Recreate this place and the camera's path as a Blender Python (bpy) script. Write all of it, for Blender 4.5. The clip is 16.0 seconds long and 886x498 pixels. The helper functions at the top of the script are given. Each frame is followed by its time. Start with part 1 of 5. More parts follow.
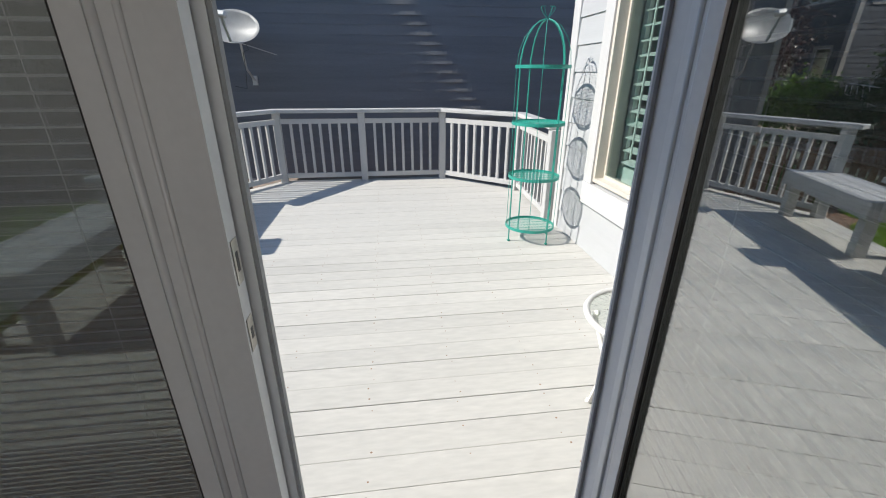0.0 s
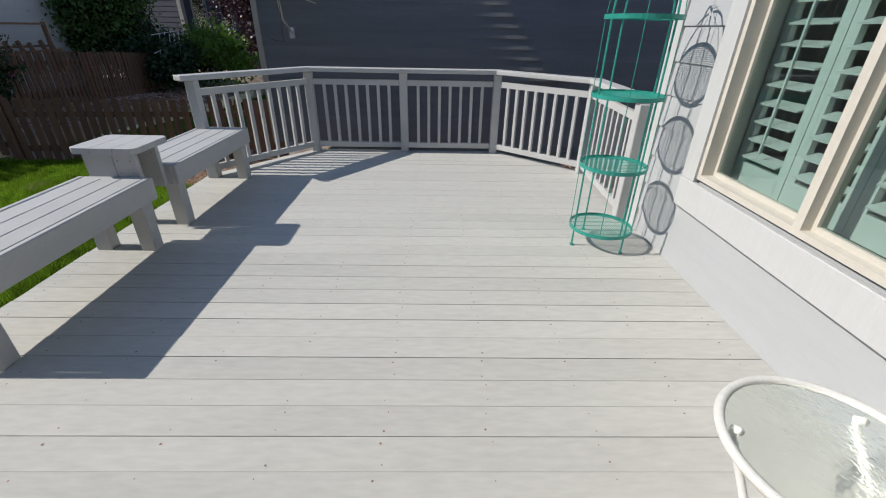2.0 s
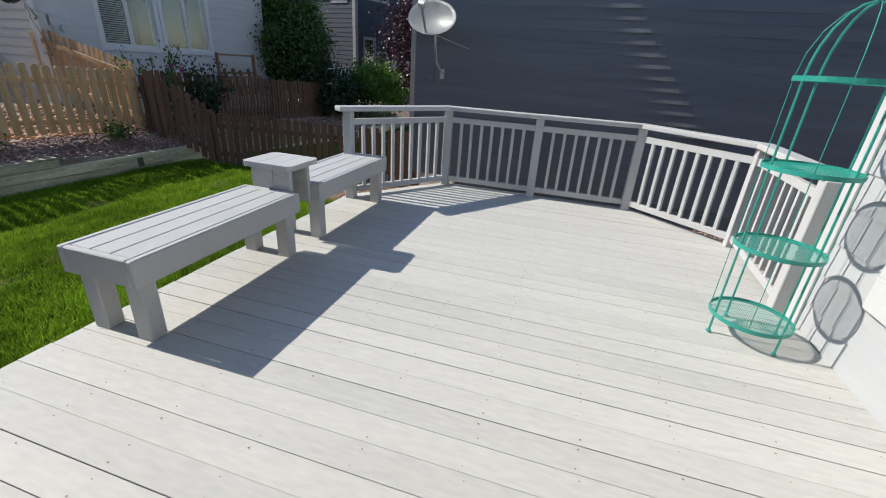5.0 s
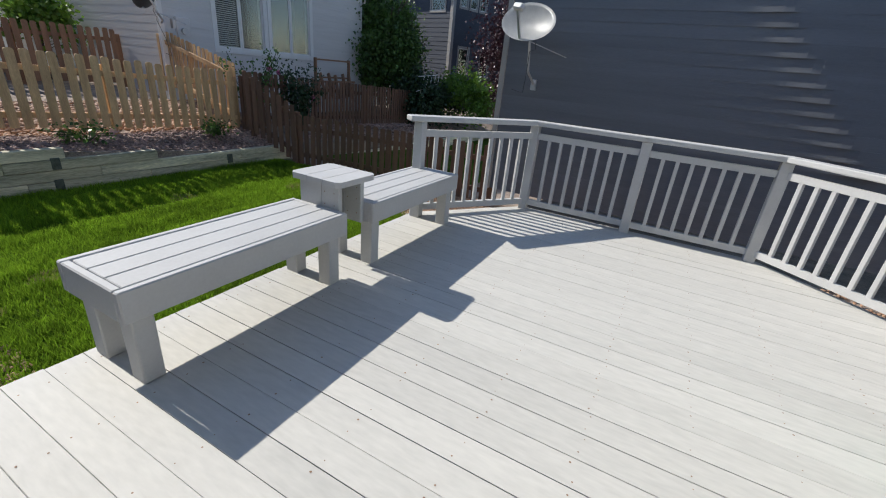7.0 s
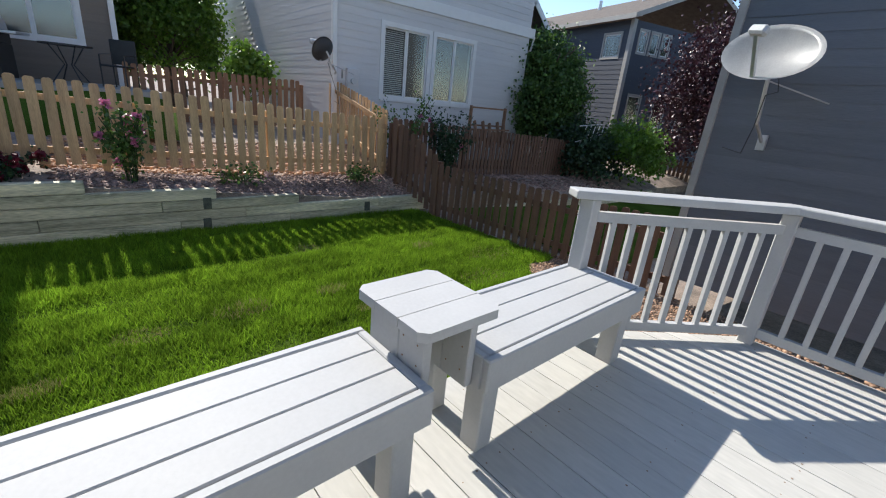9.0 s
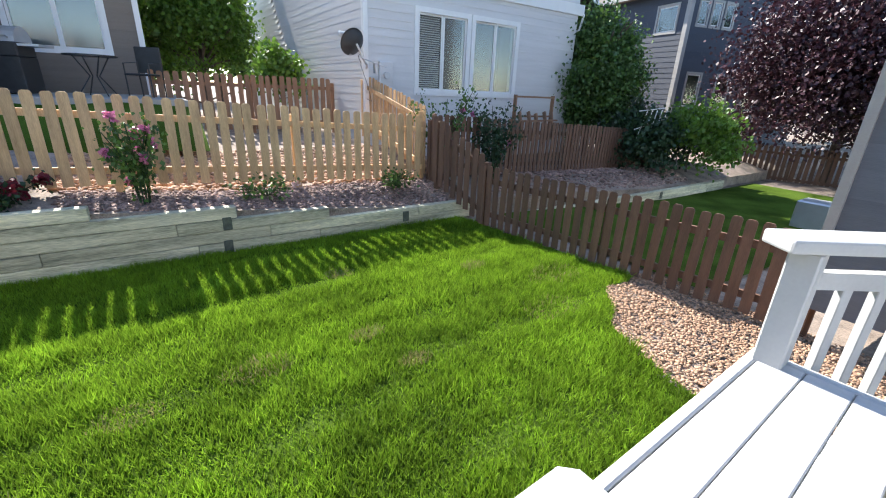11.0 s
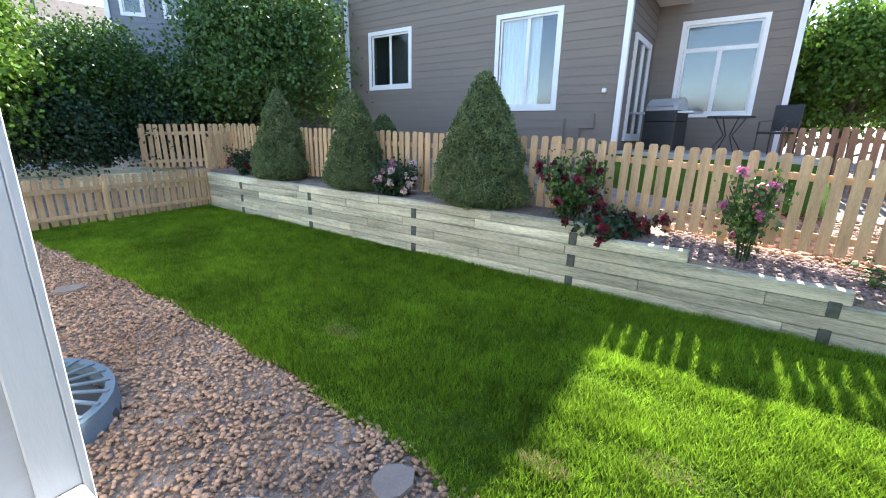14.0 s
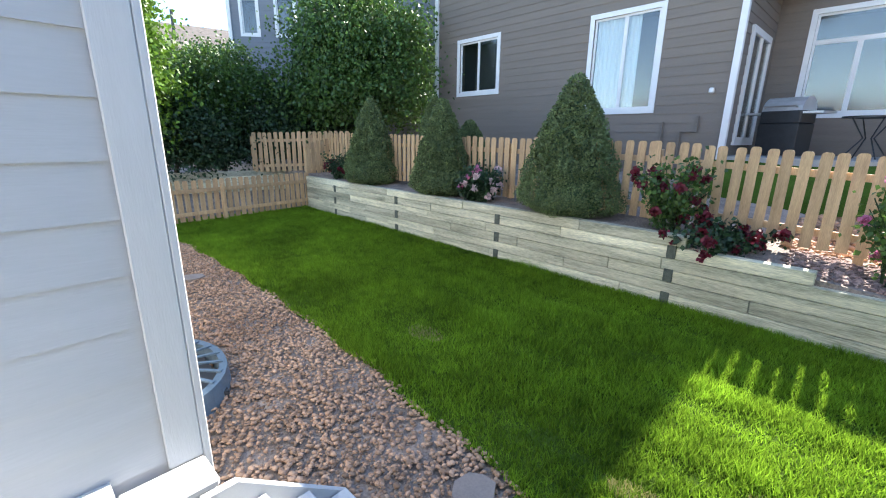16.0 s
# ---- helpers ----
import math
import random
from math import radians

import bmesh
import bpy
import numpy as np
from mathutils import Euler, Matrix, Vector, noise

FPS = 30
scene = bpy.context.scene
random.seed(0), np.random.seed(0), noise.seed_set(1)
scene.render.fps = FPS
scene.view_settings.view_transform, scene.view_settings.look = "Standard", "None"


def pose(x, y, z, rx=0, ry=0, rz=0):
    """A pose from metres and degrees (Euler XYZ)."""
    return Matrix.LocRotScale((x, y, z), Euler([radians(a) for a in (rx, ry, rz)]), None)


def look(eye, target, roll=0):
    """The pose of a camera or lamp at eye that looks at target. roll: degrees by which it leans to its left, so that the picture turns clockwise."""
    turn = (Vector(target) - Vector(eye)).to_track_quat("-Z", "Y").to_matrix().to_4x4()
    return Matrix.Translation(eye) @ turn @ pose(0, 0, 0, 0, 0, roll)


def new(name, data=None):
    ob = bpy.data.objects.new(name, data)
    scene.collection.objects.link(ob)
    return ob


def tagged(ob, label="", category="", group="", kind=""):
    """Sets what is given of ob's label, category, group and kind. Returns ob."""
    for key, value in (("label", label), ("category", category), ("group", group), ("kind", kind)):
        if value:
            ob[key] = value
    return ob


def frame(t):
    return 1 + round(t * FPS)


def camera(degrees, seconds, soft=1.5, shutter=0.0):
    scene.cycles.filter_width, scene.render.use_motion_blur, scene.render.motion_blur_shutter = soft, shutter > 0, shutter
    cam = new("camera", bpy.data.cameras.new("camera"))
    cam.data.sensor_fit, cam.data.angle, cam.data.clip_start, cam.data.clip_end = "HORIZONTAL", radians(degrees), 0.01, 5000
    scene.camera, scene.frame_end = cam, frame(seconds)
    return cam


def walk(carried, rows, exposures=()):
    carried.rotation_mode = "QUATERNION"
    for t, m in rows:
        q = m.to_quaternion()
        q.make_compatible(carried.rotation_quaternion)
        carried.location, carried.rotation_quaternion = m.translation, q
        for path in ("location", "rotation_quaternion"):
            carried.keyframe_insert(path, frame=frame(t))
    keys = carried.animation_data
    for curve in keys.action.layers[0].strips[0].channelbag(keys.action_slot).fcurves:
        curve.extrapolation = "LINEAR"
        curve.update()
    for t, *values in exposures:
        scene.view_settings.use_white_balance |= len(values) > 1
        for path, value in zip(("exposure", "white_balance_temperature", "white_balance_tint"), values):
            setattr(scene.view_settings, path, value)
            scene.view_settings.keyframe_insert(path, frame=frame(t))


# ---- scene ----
cam = camera(93.4, 16.0, soft=1.1)
PATH = [
    (0, (0.629, 0.12, 1.392), (0.777, 1.957, 0.615), 0.2),
    (0.5, (0.676, 0.425, 1.377), (0.966, 2.159, 0.423), 0.8),
    (1, (0.699, 0.63, 1.357), (0.831, 2.384, 0.405), -0.3),
    (1.5, (0.699, 0.757, 1.361), (0.729, 2.49, 0.387), 0.4),
    (2, (0.654, 0.846, 1.363), (0.6, 2.614, 0.429), 1.1),
    (2.5, (0.669, 0.936, 1.398), (0.293, 2.716, 0.568), 0.9),
    (3, (0.607, 0.947, 1.396), (-0.138, 2.635, 0.622), 2.1),
    (3.5, (0.576, 0.918, 1.39), (-0.365, 2.5, 0.606), 2.8),
    (4, (0.571, 0.928, 1.386), (-0.253, 2.574, 0.604), 2.3),
    (4.2, (0.581, 0.936, 1.388), (-0.111, 2.645, 0.612), 2.0),
    (6.3, (0.645, 1.157, 1.367), (0.096, 2.894, 0.542), 4.4),
    (6.5, (0.606, 1.252, 1.358), (-0.05, 2.953, 0.537), 4.8),
    (7, (0.436, 1.547, 1.358), (-0.474, 3.145, 0.57), 5.6),
    (7.5, (0.26, 1.851, 1.335), (-0.927, 3.283, 0.6), 5.6),
    (8, (0.068, 2.15, 1.366), (-1.311, 3.421, 0.671), 5.5),
    (8.5, (-0.21, 2.424, 1.367), (-1.658, 3.632, 0.7), 5.6),
    (8.7, (-0.314, 2.523, 1.354), (-1.765, 3.732, 0.696), 5.7),
    (10.8, (-1.362, 3.104, 1.343), (-2.81, 4.171, 0.656), 2.7),
    (11, (-1.417, 3.126, 1.34), (-2.901, 4.145, 0.662), 2.4),
    (11.5, (-1.519, 3.148, 1.321), (-3.132, 3.974, 0.676), 1.9),
    (12, (-1.565, 3.068, 1.318), (-3.326, 3.558, 0.718), 1.6),
    (12.5, (-1.578, 2.947, 1.328), (-3.417, 3.001, 0.763), 1.7),
    (13, (-1.628, 2.841, 1.334), (-3.428, 2.44, 0.782), 1.7),
    (13.5, (-1.667, 2.81, 1.33), (-3.331, 2.006, 0.784), 1.3),
    (14, (-1.712, 2.759, 1.285), (-3.229, 1.685, 0.768), 1.2),
    (14.5, (-1.705, 2.71, 1.315), (-3.114, 1.497, 0.805), 0.9),
    (15, (-1.685, 2.695, 1.302), (-3.031, 1.409, 0.797), 1.0),
    (15.5, (-1.683, 2.687, 1.296), (-2.993, 1.362, 0.794), 0.8),
    (16, (-1.68, 2.685, 1.293), (-2.967, 1.338, 0.792), 0.7),
]
EXPOSURES = [(0.0, 0.55), (0.8, 0.25), (1.5, 0.0), (2.5, 0.18), (3.5, 0.38), (6.5, 0.38), (7.5, 0.48), (8.7, 0.65), (10.8, 1.58), (11.5, 1.97), (12.5, 2.25), (13.5, 2.35), (14.5, 2.25), (16.0, 2.2)]
walk(cam, [(t, look(eye, target, roll)) for t, eye, target, roll in PATH], EXPOSURES)

# ---- world, sun, exposure ----
SUN_EL = radians(38.5)
world = bpy.data.worlds.new("world")
scene.world = world
world.use_nodes = True
wn = world.node_tree
sky = wn.nodes.new("ShaderNodeTexSky")
sky.sky_type = 'NISHITA'
sky.sun_disc = False
sky.sun_elevation = SUN_EL
sky.sun_rotation = radians(-90)
sky.altitude = 1700
sky.air_density = 1.0
sky.dust_density = 0.25
wn.nodes["Background"].inputs["Strength"].default_value = 0.145
wn.links.new(sky.outputs[0], wn.nodes["Background"].inputs["Color"])
sun = bpy.data.lights.new("sun", 'SUN')
sun.energy = 4.3
sun.angle = radians(0.55)
sun.color = (1.0, 0.955, 0.88)
sun_ob = new("sun", sun)
sun_ob.matrix_world = look((-60 * math.cos(SUN_EL), 0, 60 * math.sin(SUN_EL)), (0, 60 * math.cos(SUN_EL) * math.tan(radians(3.0)), 0))


# ---- materials ----
def mat(name, col, rough=0.6, var=0.12, scale=6.0, fine=60.0, bump=0.15, metal=0.0, stretch=(1, 1, 1), tint=None, spread=0.0, island=0.0, dist=0.01, trans=0.0, spec=0.5):
    """A surface with large-scale stains, fine grain and relief. spread: change from object to object; island: from piece to piece."""
    m = bpy.data.materials.new(name)
    m.use_nodes = True
    nt = m.node_tree
    n, l = nt.nodes, nt.links
    b = n["Principled BSDF"]
    tc = n.new("ShaderNodeTexCoord")
    mp = n.new("ShaderNodeMapping")
    mp.inputs["Scale"].default_value = stretch
    l.new(tc.outputs["Object"], mp.inputs["Vector"])
    big = n.new("ShaderNodeTexNoise")
    big.inputs["Scale"].default_value = scale
    big.inputs["Detail"].default_value = 6
    small = n.new("ShaderNodeTexNoise")
    small.inputs["Scale"].default_value = fine
    small.inputs["Detail"].default_value = 8
    for t in (big, small):
        l.new(mp.outputs[0], t.inputs["Vector"])
    if spread > 0:
        oi = n.new("ShaderNodeObjectInfo")
        sh = n.new("ShaderNodeVectorMath")
        sh.operation = 'SCALE'
        sh.inputs["Scale"].default_value = 37.0
        cx = n.new("ShaderNodeCombineXYZ")
        l.new(oi.outputs["Random"], cx.inputs[0])
        l.new(oi.outputs["Random"], cx.inputs[1])
        l.new(cx.outputs[0], sh.inputs[0])
        l.new(sh.outputs[0], mp.inputs["Location"])
    mix = n.new("ShaderNodeMix")
    mix.data_type = 'RGBA'
    dark = [c * (1 - 2 * var) for c in col]
    lite = [min(1, c * (1 + 1.2 * var)) for c in (tint or col)]
    mix.inputs["A"].default_value = (*dark, 1)
    mix.inputs["B"].default_value = (*lite, 1)
    add = n.new("ShaderNodeMath")
    add.operation = 'MULTIPLY_ADD'
    add.inputs[1].default_value = 0.45
    l.new(small.outputs[0], add.inputs[0])
    half = n.new("ShaderNodeMath")
    half.operation = 'MULTIPLY'
    half.inputs[1].default_value = 0.55
    l.new(big.outputs[0], half.inputs[0])
    l.new(half.outputs[0], add.inputs[2])
    ramp = n.new("ShaderNodeMapRange")
    ramp.inputs["From Min"].default_value = 0.3
    ramp.inputs["From Max"].default_value = 0.7
    l.new(add.outputs[0], ramp.inputs["Value"])
    l.new(ramp.outputs[0], mix.inputs["Factor"])
    out = mix.outputs["Result"]
    if spread > 0 or island > 0:
        hsv = n.new("ShaderNodeHueSaturation")
        rng = n.new("ShaderNodeMapRange")
        amt = spread or island
        rng.inputs["To Min"].default_value = 1 - amt
        rng.inputs["To Max"].default_value = 1 + amt
        if island > 0:
            g = n.new("ShaderNodeNewGeometry")
            l.new(g.outputs["Random Per Island"], rng.inputs["Value"])
        else:
            l.new(oi.outputs["Random"], rng.inputs["Value"])
        l.new(rng.outputs[0], hsv.inputs["Value"])
        l.new(out, hsv.inputs["Color"])
        out = hsv.outputs[0]
    l.new(out, b.inputs["Base Color"])
    rr = n.new("ShaderNodeMapRange")
    rr.inputs["To Min"].default_value = max(0.02, rough - 0.1)
    rr.inputs["To Max"].default_value = min(1, rough + 0.1)
    l.new(big.outputs[0], rr.inputs["Value"])
    l.new(rr.outputs[0], b.inputs["Roughness"])
    b.inputs["Metallic"].default_value = metal
    b.inputs["Specular IOR Level"].default_value = spec
    if bump:
        bp = n.new("ShaderNodeBump")
        bp.inputs["Strength"].default_value = bump
        bp.inputs["Distance"].default_value = dist
        l.new(add.outputs[0], bp.inputs["Height"])
        l.new(bp.outputs[0], b.inputs["Normal"])
    if trans:
        tr = n.new("ShaderNodeBsdfTranslucent")
        l.new(out, tr.inputs["Color"])
        ms = n.new("ShaderNodeMixShader")
        ms.inputs[0].default_value = trans
        l.new(b.outputs[0], ms.inputs[1])
        l.new(tr.outputs[0], ms.inputs[2])
        l.new(ms.outputs[0], n["Material Output"].inputs["Surface"])
    return m


def glass(name, col=(0.9, 0.97, 0.94), rough=0.0, bump=0.0, scale=20, gloss=0.05):
    """A thin pane: see-through, with a mirror's gloss."""
    m = bpy.data.materials.new(name)
    m.use_nodes = True
    n, l = m.node_tree.nodes, m.node_tree.links
    n.remove(n["Principled BSDF"])
    tr = n.new("ShaderNodeBsdfTransparent")
    tr.inputs[0].default_value = (*col, 1)
    gl = n.new("ShaderNodeBsdfGlossy")
    gl.inputs["Roughness"].default_value = rough
    fr = n.new("ShaderNodeLayerWeight")
    pw = n.new("ShaderNodeMath")
    pw.operation = 'POWER'
    pw.inputs[1].default_value = 4.0
    ma = n.new("ShaderNodeMath")
    ma.operation = 'MULTIPLY_ADD'
    ma.inputs[1].default_value = 1 - gloss
    ma.inputs[2].default_value = gloss
    l.new(fr.outputs["Facing"], pw.inputs[0])
    l.new(pw.outputs[0], ma.inputs[0])
    ms = n.new("ShaderNodeMixShader")
    l.new(ma.outputs[0], ms.inputs[0])
    l.new(tr.outputs[0], ms.inputs[1])
    l.new(gl.outputs[0], ms.inputs[2])
    l.new(ms.outputs[0], n["Material Output"].inputs["Surface"])
    if bump:
        no = n.new("ShaderNodeTexNoise")
        no.inputs["Scale"].default_value = scale
        tc = n.new("ShaderNodeTexCoord")
        l.new(tc.outputs["Object"], no.inputs["Vector"])
        bp = n.new("ShaderNodeBump")
        bp.inputs["Strength"].default_value = bump
        l.new(no.outputs[0], bp.inputs["Height"])
        l.new(bp.outputs[0], gl.inputs["Normal"])
        l.new(bp.outputs[0], fr.inputs["Normal"])
    return m


M_DECK = mat("deck_paint", (0.505, 0.495, 0.462), 0.62, 0.06, 1.6, 40, 0.3, stretch=(0.25, 1, 1), tint=(0.555, 0.54, 0.50), spread=0.03, dist=0.004, spec=0.3)
M_WHITE = mat("white_paint", (0.48, 0.48, 0.475), 0.62, 0.04, 4, 70, 0.25, spread=0.02, dist=0.003, spec=0.3)
M_TRIM = mat("trim_paint", (0.55, 0.55, 0.545), 0.5, 0.03, 5, 30, 0.5, stretch=(6, 6, 0.6), dist=0.004)
M_SIDE = mat("white_siding", (0.445, 0.455, 0.465), 0.55, 0.03, 3, 26, 0.35, stretch=(0.5, 0.5, 6), dist=0.004, spread=0.015)
M_DOOR = mat("door_paint", (0.70, 0.71, 0.72), 0.35, 0.03, 4, 60, 0.1, dist=0.002)
M_SEAL = mat("weatherstrip", (0.30, 0.31, 0.32), 0.6, 0.1, 10, 60, 0.1)
M_BLIND = mat("blind_slat", (0.78, 0.78, 0.77), 0.4, 0.03, 5, 40, 0.0)
M_STEEL = mat("steel", (0.5, 0.48, 0.44), 0.35, 0.12, 20, 90, 0.05, metal=0.9)
M_TEAL = mat("teal_enamel", (0.03, 0.30, 0.24), 0.35, 0.1, 12, 80, 0.1, spread=0.03, dist=0.002)
M_TABLE = mat("white_enamel", (0.74, 0.72, 0.68), 0.35, 0.06, 10, 60, 0.1, tint=(0.74, 0.73, 0.70), dist=0.002)
M_RUST = mat("rusty_steel", (0.28, 0.17, 0.10), 0.7, 0.25, 30, 120, 0.3, dist=0.002)
M_PANE = glass("window_glass", (0.86, 0.90, 0.89), rough=0.12, gloss=0.07)
M_BAY = glass("bay_glass", (0.80, 0.87, 0.85), gloss=0.06)
M_CLEAR = glass("door_glass", (0.86, 0.89, 0.88), gloss=0.40)
M_RIPPLE = bpy.data.materials.new("rippled_glass")
M_RIPPLE.use_nodes = True
rn, rl = M_RIPPLE.node_tree.nodes, M_RIPPLE.node_tree.links
rb = rn["Principled BSDF"]
rb.inputs["Base Color"].default_value = (0.90, 0.94, 0.92, 1)
rb.inputs["Transmission Weight"].default_value = 1.0
rb.inputs["Roughness"].default_value = 0.06
rb.inputs["IOR"].default_value = 1.35
rt = rn.new("ShaderNodeTexNoise")
rt.inputs["Scale"].default_value = 38
rt.inputs["Detail"].default_value = 2
rc = rn.new("ShaderNodeTexCoord")
rp = rn.new("ShaderNodeBump")
rp.inputs["Strength"].default_value = 0.35
rp.inputs["Distance"].default_value = 0.012
rl.new(rc.outputs["Object"], rt.inputs["Vector"])
rl.new(rt.outputs[0], rp.inputs["Height"])
rl.new(rp.outputs[0], rb.inputs["Normal"])
# near-black: shade of hollows put into the colour
M_DARK_FILL = mat("painted_dark", (0.05, 0.052, 0.055), 0.8, 0.1)
M_SHUTTER = mat("shutter_paint", (0.73, 0.745, 0.735), 0.4, 0.03, 4, 40, 0.05)
M_CURTAIN = mat("curtain_cloth", (0.72, 0.73, 0.75), 0.9, 0.05, 3, 120, 0.3)
M_VINYL = mat("window_vinyl", (0.60, 0.56, 0.49), 0.45, 0.04, 5, 50, 0.1)
M_SIDE_GREY = mat("taupe_siding", (0.190, 0.155, 0.125), 0.7, 0.08, 2.5, 40, 0.4, stretch=(0.4, 0.4, 5), spread=0.05)
M_SIDE_PALE = mat("pale_siding", (0.60, 0.585, 0.575), 0.65, 0.05, 2.5, 40, 0.4, stretch=(0.4, 0.4, 5), spread=0.03)
M_SIDE_DARK = mat("slate_siding", (0.150, 0.160, 0.178), 0.7, 0.1, 1.6, 34, 0.5, stretch=(0.35, 0.35, 5), spread=0.06)
M_SIDE_BLUE = mat("blue_siding", (0.055, 0.064, 0.085), 0.7, 0.08, 2.5, 40, 0.4, stretch=(0.4, 0.4, 5), spread=0.04)
M_SIDE_MIST = mat("mist_siding", (0.17, 0.185, 0.21), 0.7, 0.06, 2.5, 40, 0.4, stretch=(0.4, 0.4, 5), spread=0.04)
M_STUCCO = mat("tan_wall", (0.33, 0.27, 0.21), 0.8, 0.08)
M_WTRIM = mat("house_trim", (0.74, 0.73, 0.71), 0.5, 0.03, 5, 50, 0.2)
M_GTRIM = mat("grey_trim", (0.36, 0.34, 0.31), 0.6, 0.06, 5, 50, 0.2)
M_ROOF = mat("shingles", (0.14, 0.115, 0.095), 0.9, 0.25, 4, 40, 0.6, spread=0.1)
M_CEDAR = mat("new_cedar", (0.50, 0.31, 0.155), 0.7, 0.16, 3, 30, 0.5, stretch=(5, 5, 0.6), tint=(0.58, 0.39, 0.21), spread=0.16, dist=0.005)
M_CEDAR_OLD = mat("weathered_cedar", (0.27, 0.145, 0.08), 0.75, 0.18, 3, 30, 0.5, stretch=(5, 5, 0.6), spread=0.16, dist=0.005)
M_BROWN = mat("brown_stain", (0.165, 0.088, 0.055), 0.75, 0.18, 3, 30, 0.5, stretch=(5, 5, 0.6), spread=0.18, dist=0.005)
M_TIMBER = mat("treated_timber", (0.43, 0.44, 0.29), 0.8, 0.34, 1.6, 22, 0.8, stretch=(2.5, 0.5, 6), tint=(0.66, 0.60, 0.43), spread=0.24, dist=0.01)
M_TIMBER_END = mat("timber_end", (0.10, 0.11, 0.085), 0.85, 0.3, 20, 80, 0.5)
M_SOIL = mat("soil_and_gravel", (0.20, 0.155, 0.125), 0.95, 0.3, 3, 45, 0.9, tint=(0.33, 0.26, 0.21), dist=0.03)
M_TURF = mat("turf", (0.040, 0.080, 0.008), 0.95, 0.3, 1.2, 60, 0.8, tint=(0.075, 0.12, 0.018), dist=0.03, spec=0.03)
M_GRASS = mat("grass_blades", (0.128, 0.235, 0.022), 0.6, 0.24, 0.9, 6, 0.0, tint=(0.215, 0.355, 0.026), island=0.5, trans=0.45, spec=0.08)
M_STRAW = mat("dry_grass", (0.42, 0.36, 0.17), 0.8, 0.2, 3, 20, 0.0, island=0.3, trans=0.2, spec=0.1)
M_PEBBLE = mat("pebbles", (0.38, 0.205, 0.115), 0.75, 0.2, 0.6, 24, 0.3, tint=(0.46, 0.30, 0.195), island=0.45, dist=0.004)
M_REDROCK = mat("red_rock", (0.24, 0.135, 0.105), 0.85, 0.25, 2, 40, 0.4, tint=(0.33, 0.23, 0.19), island=0.5, dist=0.006)
M_PAVER = mat("paver", (0.25, 0.205, 0.175), 0.9, 0.12, 8, 70, 0.4)
M_BARK = mat("bark", (0.12, 0.09, 0.07), 0.95, 0.25, 6, 40, 0.8, stretch=(3, 3, 0.5), dist=0.02)
M_LEAF = mat("leaf_green", (0.060, 0.125, 0.028), 0.45, 0.2, 1.5, 12, 0.0, tint=(0.095, 0.175, 0.035), island=0.4, trans=0.3)
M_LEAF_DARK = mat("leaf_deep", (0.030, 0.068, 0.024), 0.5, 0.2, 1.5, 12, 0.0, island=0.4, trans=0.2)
M_LEAF_LIME = mat("leaf_lime", (0.13, 0.24, 0.030), 0.5, 0.2, 1.5, 12, 0.0, island=0.35, trans=0.35)
M_LEAF_PLUM = mat("leaf_plum", (0.060, 0.022, 0.030), 0.45, 0.2, 1.5, 12, 0.0, island=0.5, trans=0.15)
M_SPRUCE = mat("spruce_needles", (0.100, 0.150, 0.048), 0.7, 0.2, 5, 60, 0.0, tint=(0.165, 0.215, 0.078), island=0.35, trans=0.15)
M_ROSE_RED = mat("red_petals", (0.14, 0.008, 0.022), 0.6, 0.2, 20, 90, 0.0, island=0.3, trans=0.2)
M_ROSE_PINK = mat("pink_petals", (0.62, 0.13, 0.30), 0.6, 0.2, 20, 90, 0.0, tint=(0.70, 0.26, 0.42), island=0.3, trans=0.25)
M_ROSE_PALE = mat("pale_petals", (0.75, 0.56, 0.55), 0.6, 0.1, 20, 90, 0.0, island=0.2, trans=0.25)
M_GALV = mat("galvanised", (0.55, 0.56, 0.57), 0.4, 0.08, 6, 60, 0.05, metal=0.6)
M_DISH = mat("dish_grey", (0.50, 0.51, 0.51), 0.4, 0.06, 5, 60, 0.05, tint=(0.56, 0.57, 0.56))
M_DISH_DK = mat("dish_dark", (0.06, 0.065, 0.075), 0.4, 0.1, 5, 60, 0.05)
M_BLACK = mat("black_metal", (0.025, 0.026, 0.028), 0.45, 0.2, 10, 60, 0.1)
M_WELL = mat("blue_grey_plastic", (0.13, 0.18, 0.22), 0.45, 0.1, 8, 60, 0.1)
M_CONCRETE = mat("concrete", (0.36, 0.35, 0.33), 0.9, 0.12, 5, 60, 0.4)
M_WOODFLOOR = mat("wood_floor", (0.24, 0.14, 0.08), 0.4, 0.15, 4, 30, 0.1, stretch=(6, 0.6, 1))
M_INWALL = mat("room_wall", (0.50, 0.47, 0.42), 0.8, 0.03)


# ---- building helpers ----
def box(bm, x0, y0, z0, x1, y1, z1, bevel=0.0):
    if x1 < x0: x0, x1 = x1, x0
    if y1 < y0: y0, y1 = y1, y0
    if z1 < z0: z0, z1 = z1, z0
    r = bmesh.ops.create_cube(bm, size=1, matrix=Matrix.Translation(((x0 + x1) / 2, (y0 + y1) / 2, (z0 + z1) / 2)) @ Matrix.Diagonal((x1 - x0, y1 - y0, z1 - z0, 1)))
    if bevel:
        es = list({e for v in r["verts"] for e in v.link_edges})
        bmesh.ops.bevel(bm, geom=es, offset=bevel, segments=1, affect='EDGES', profile=0.5)
    return bm


def bx(*a, bevel=0.0):
    return box(bmesh.new(), *a, bevel=bevel)


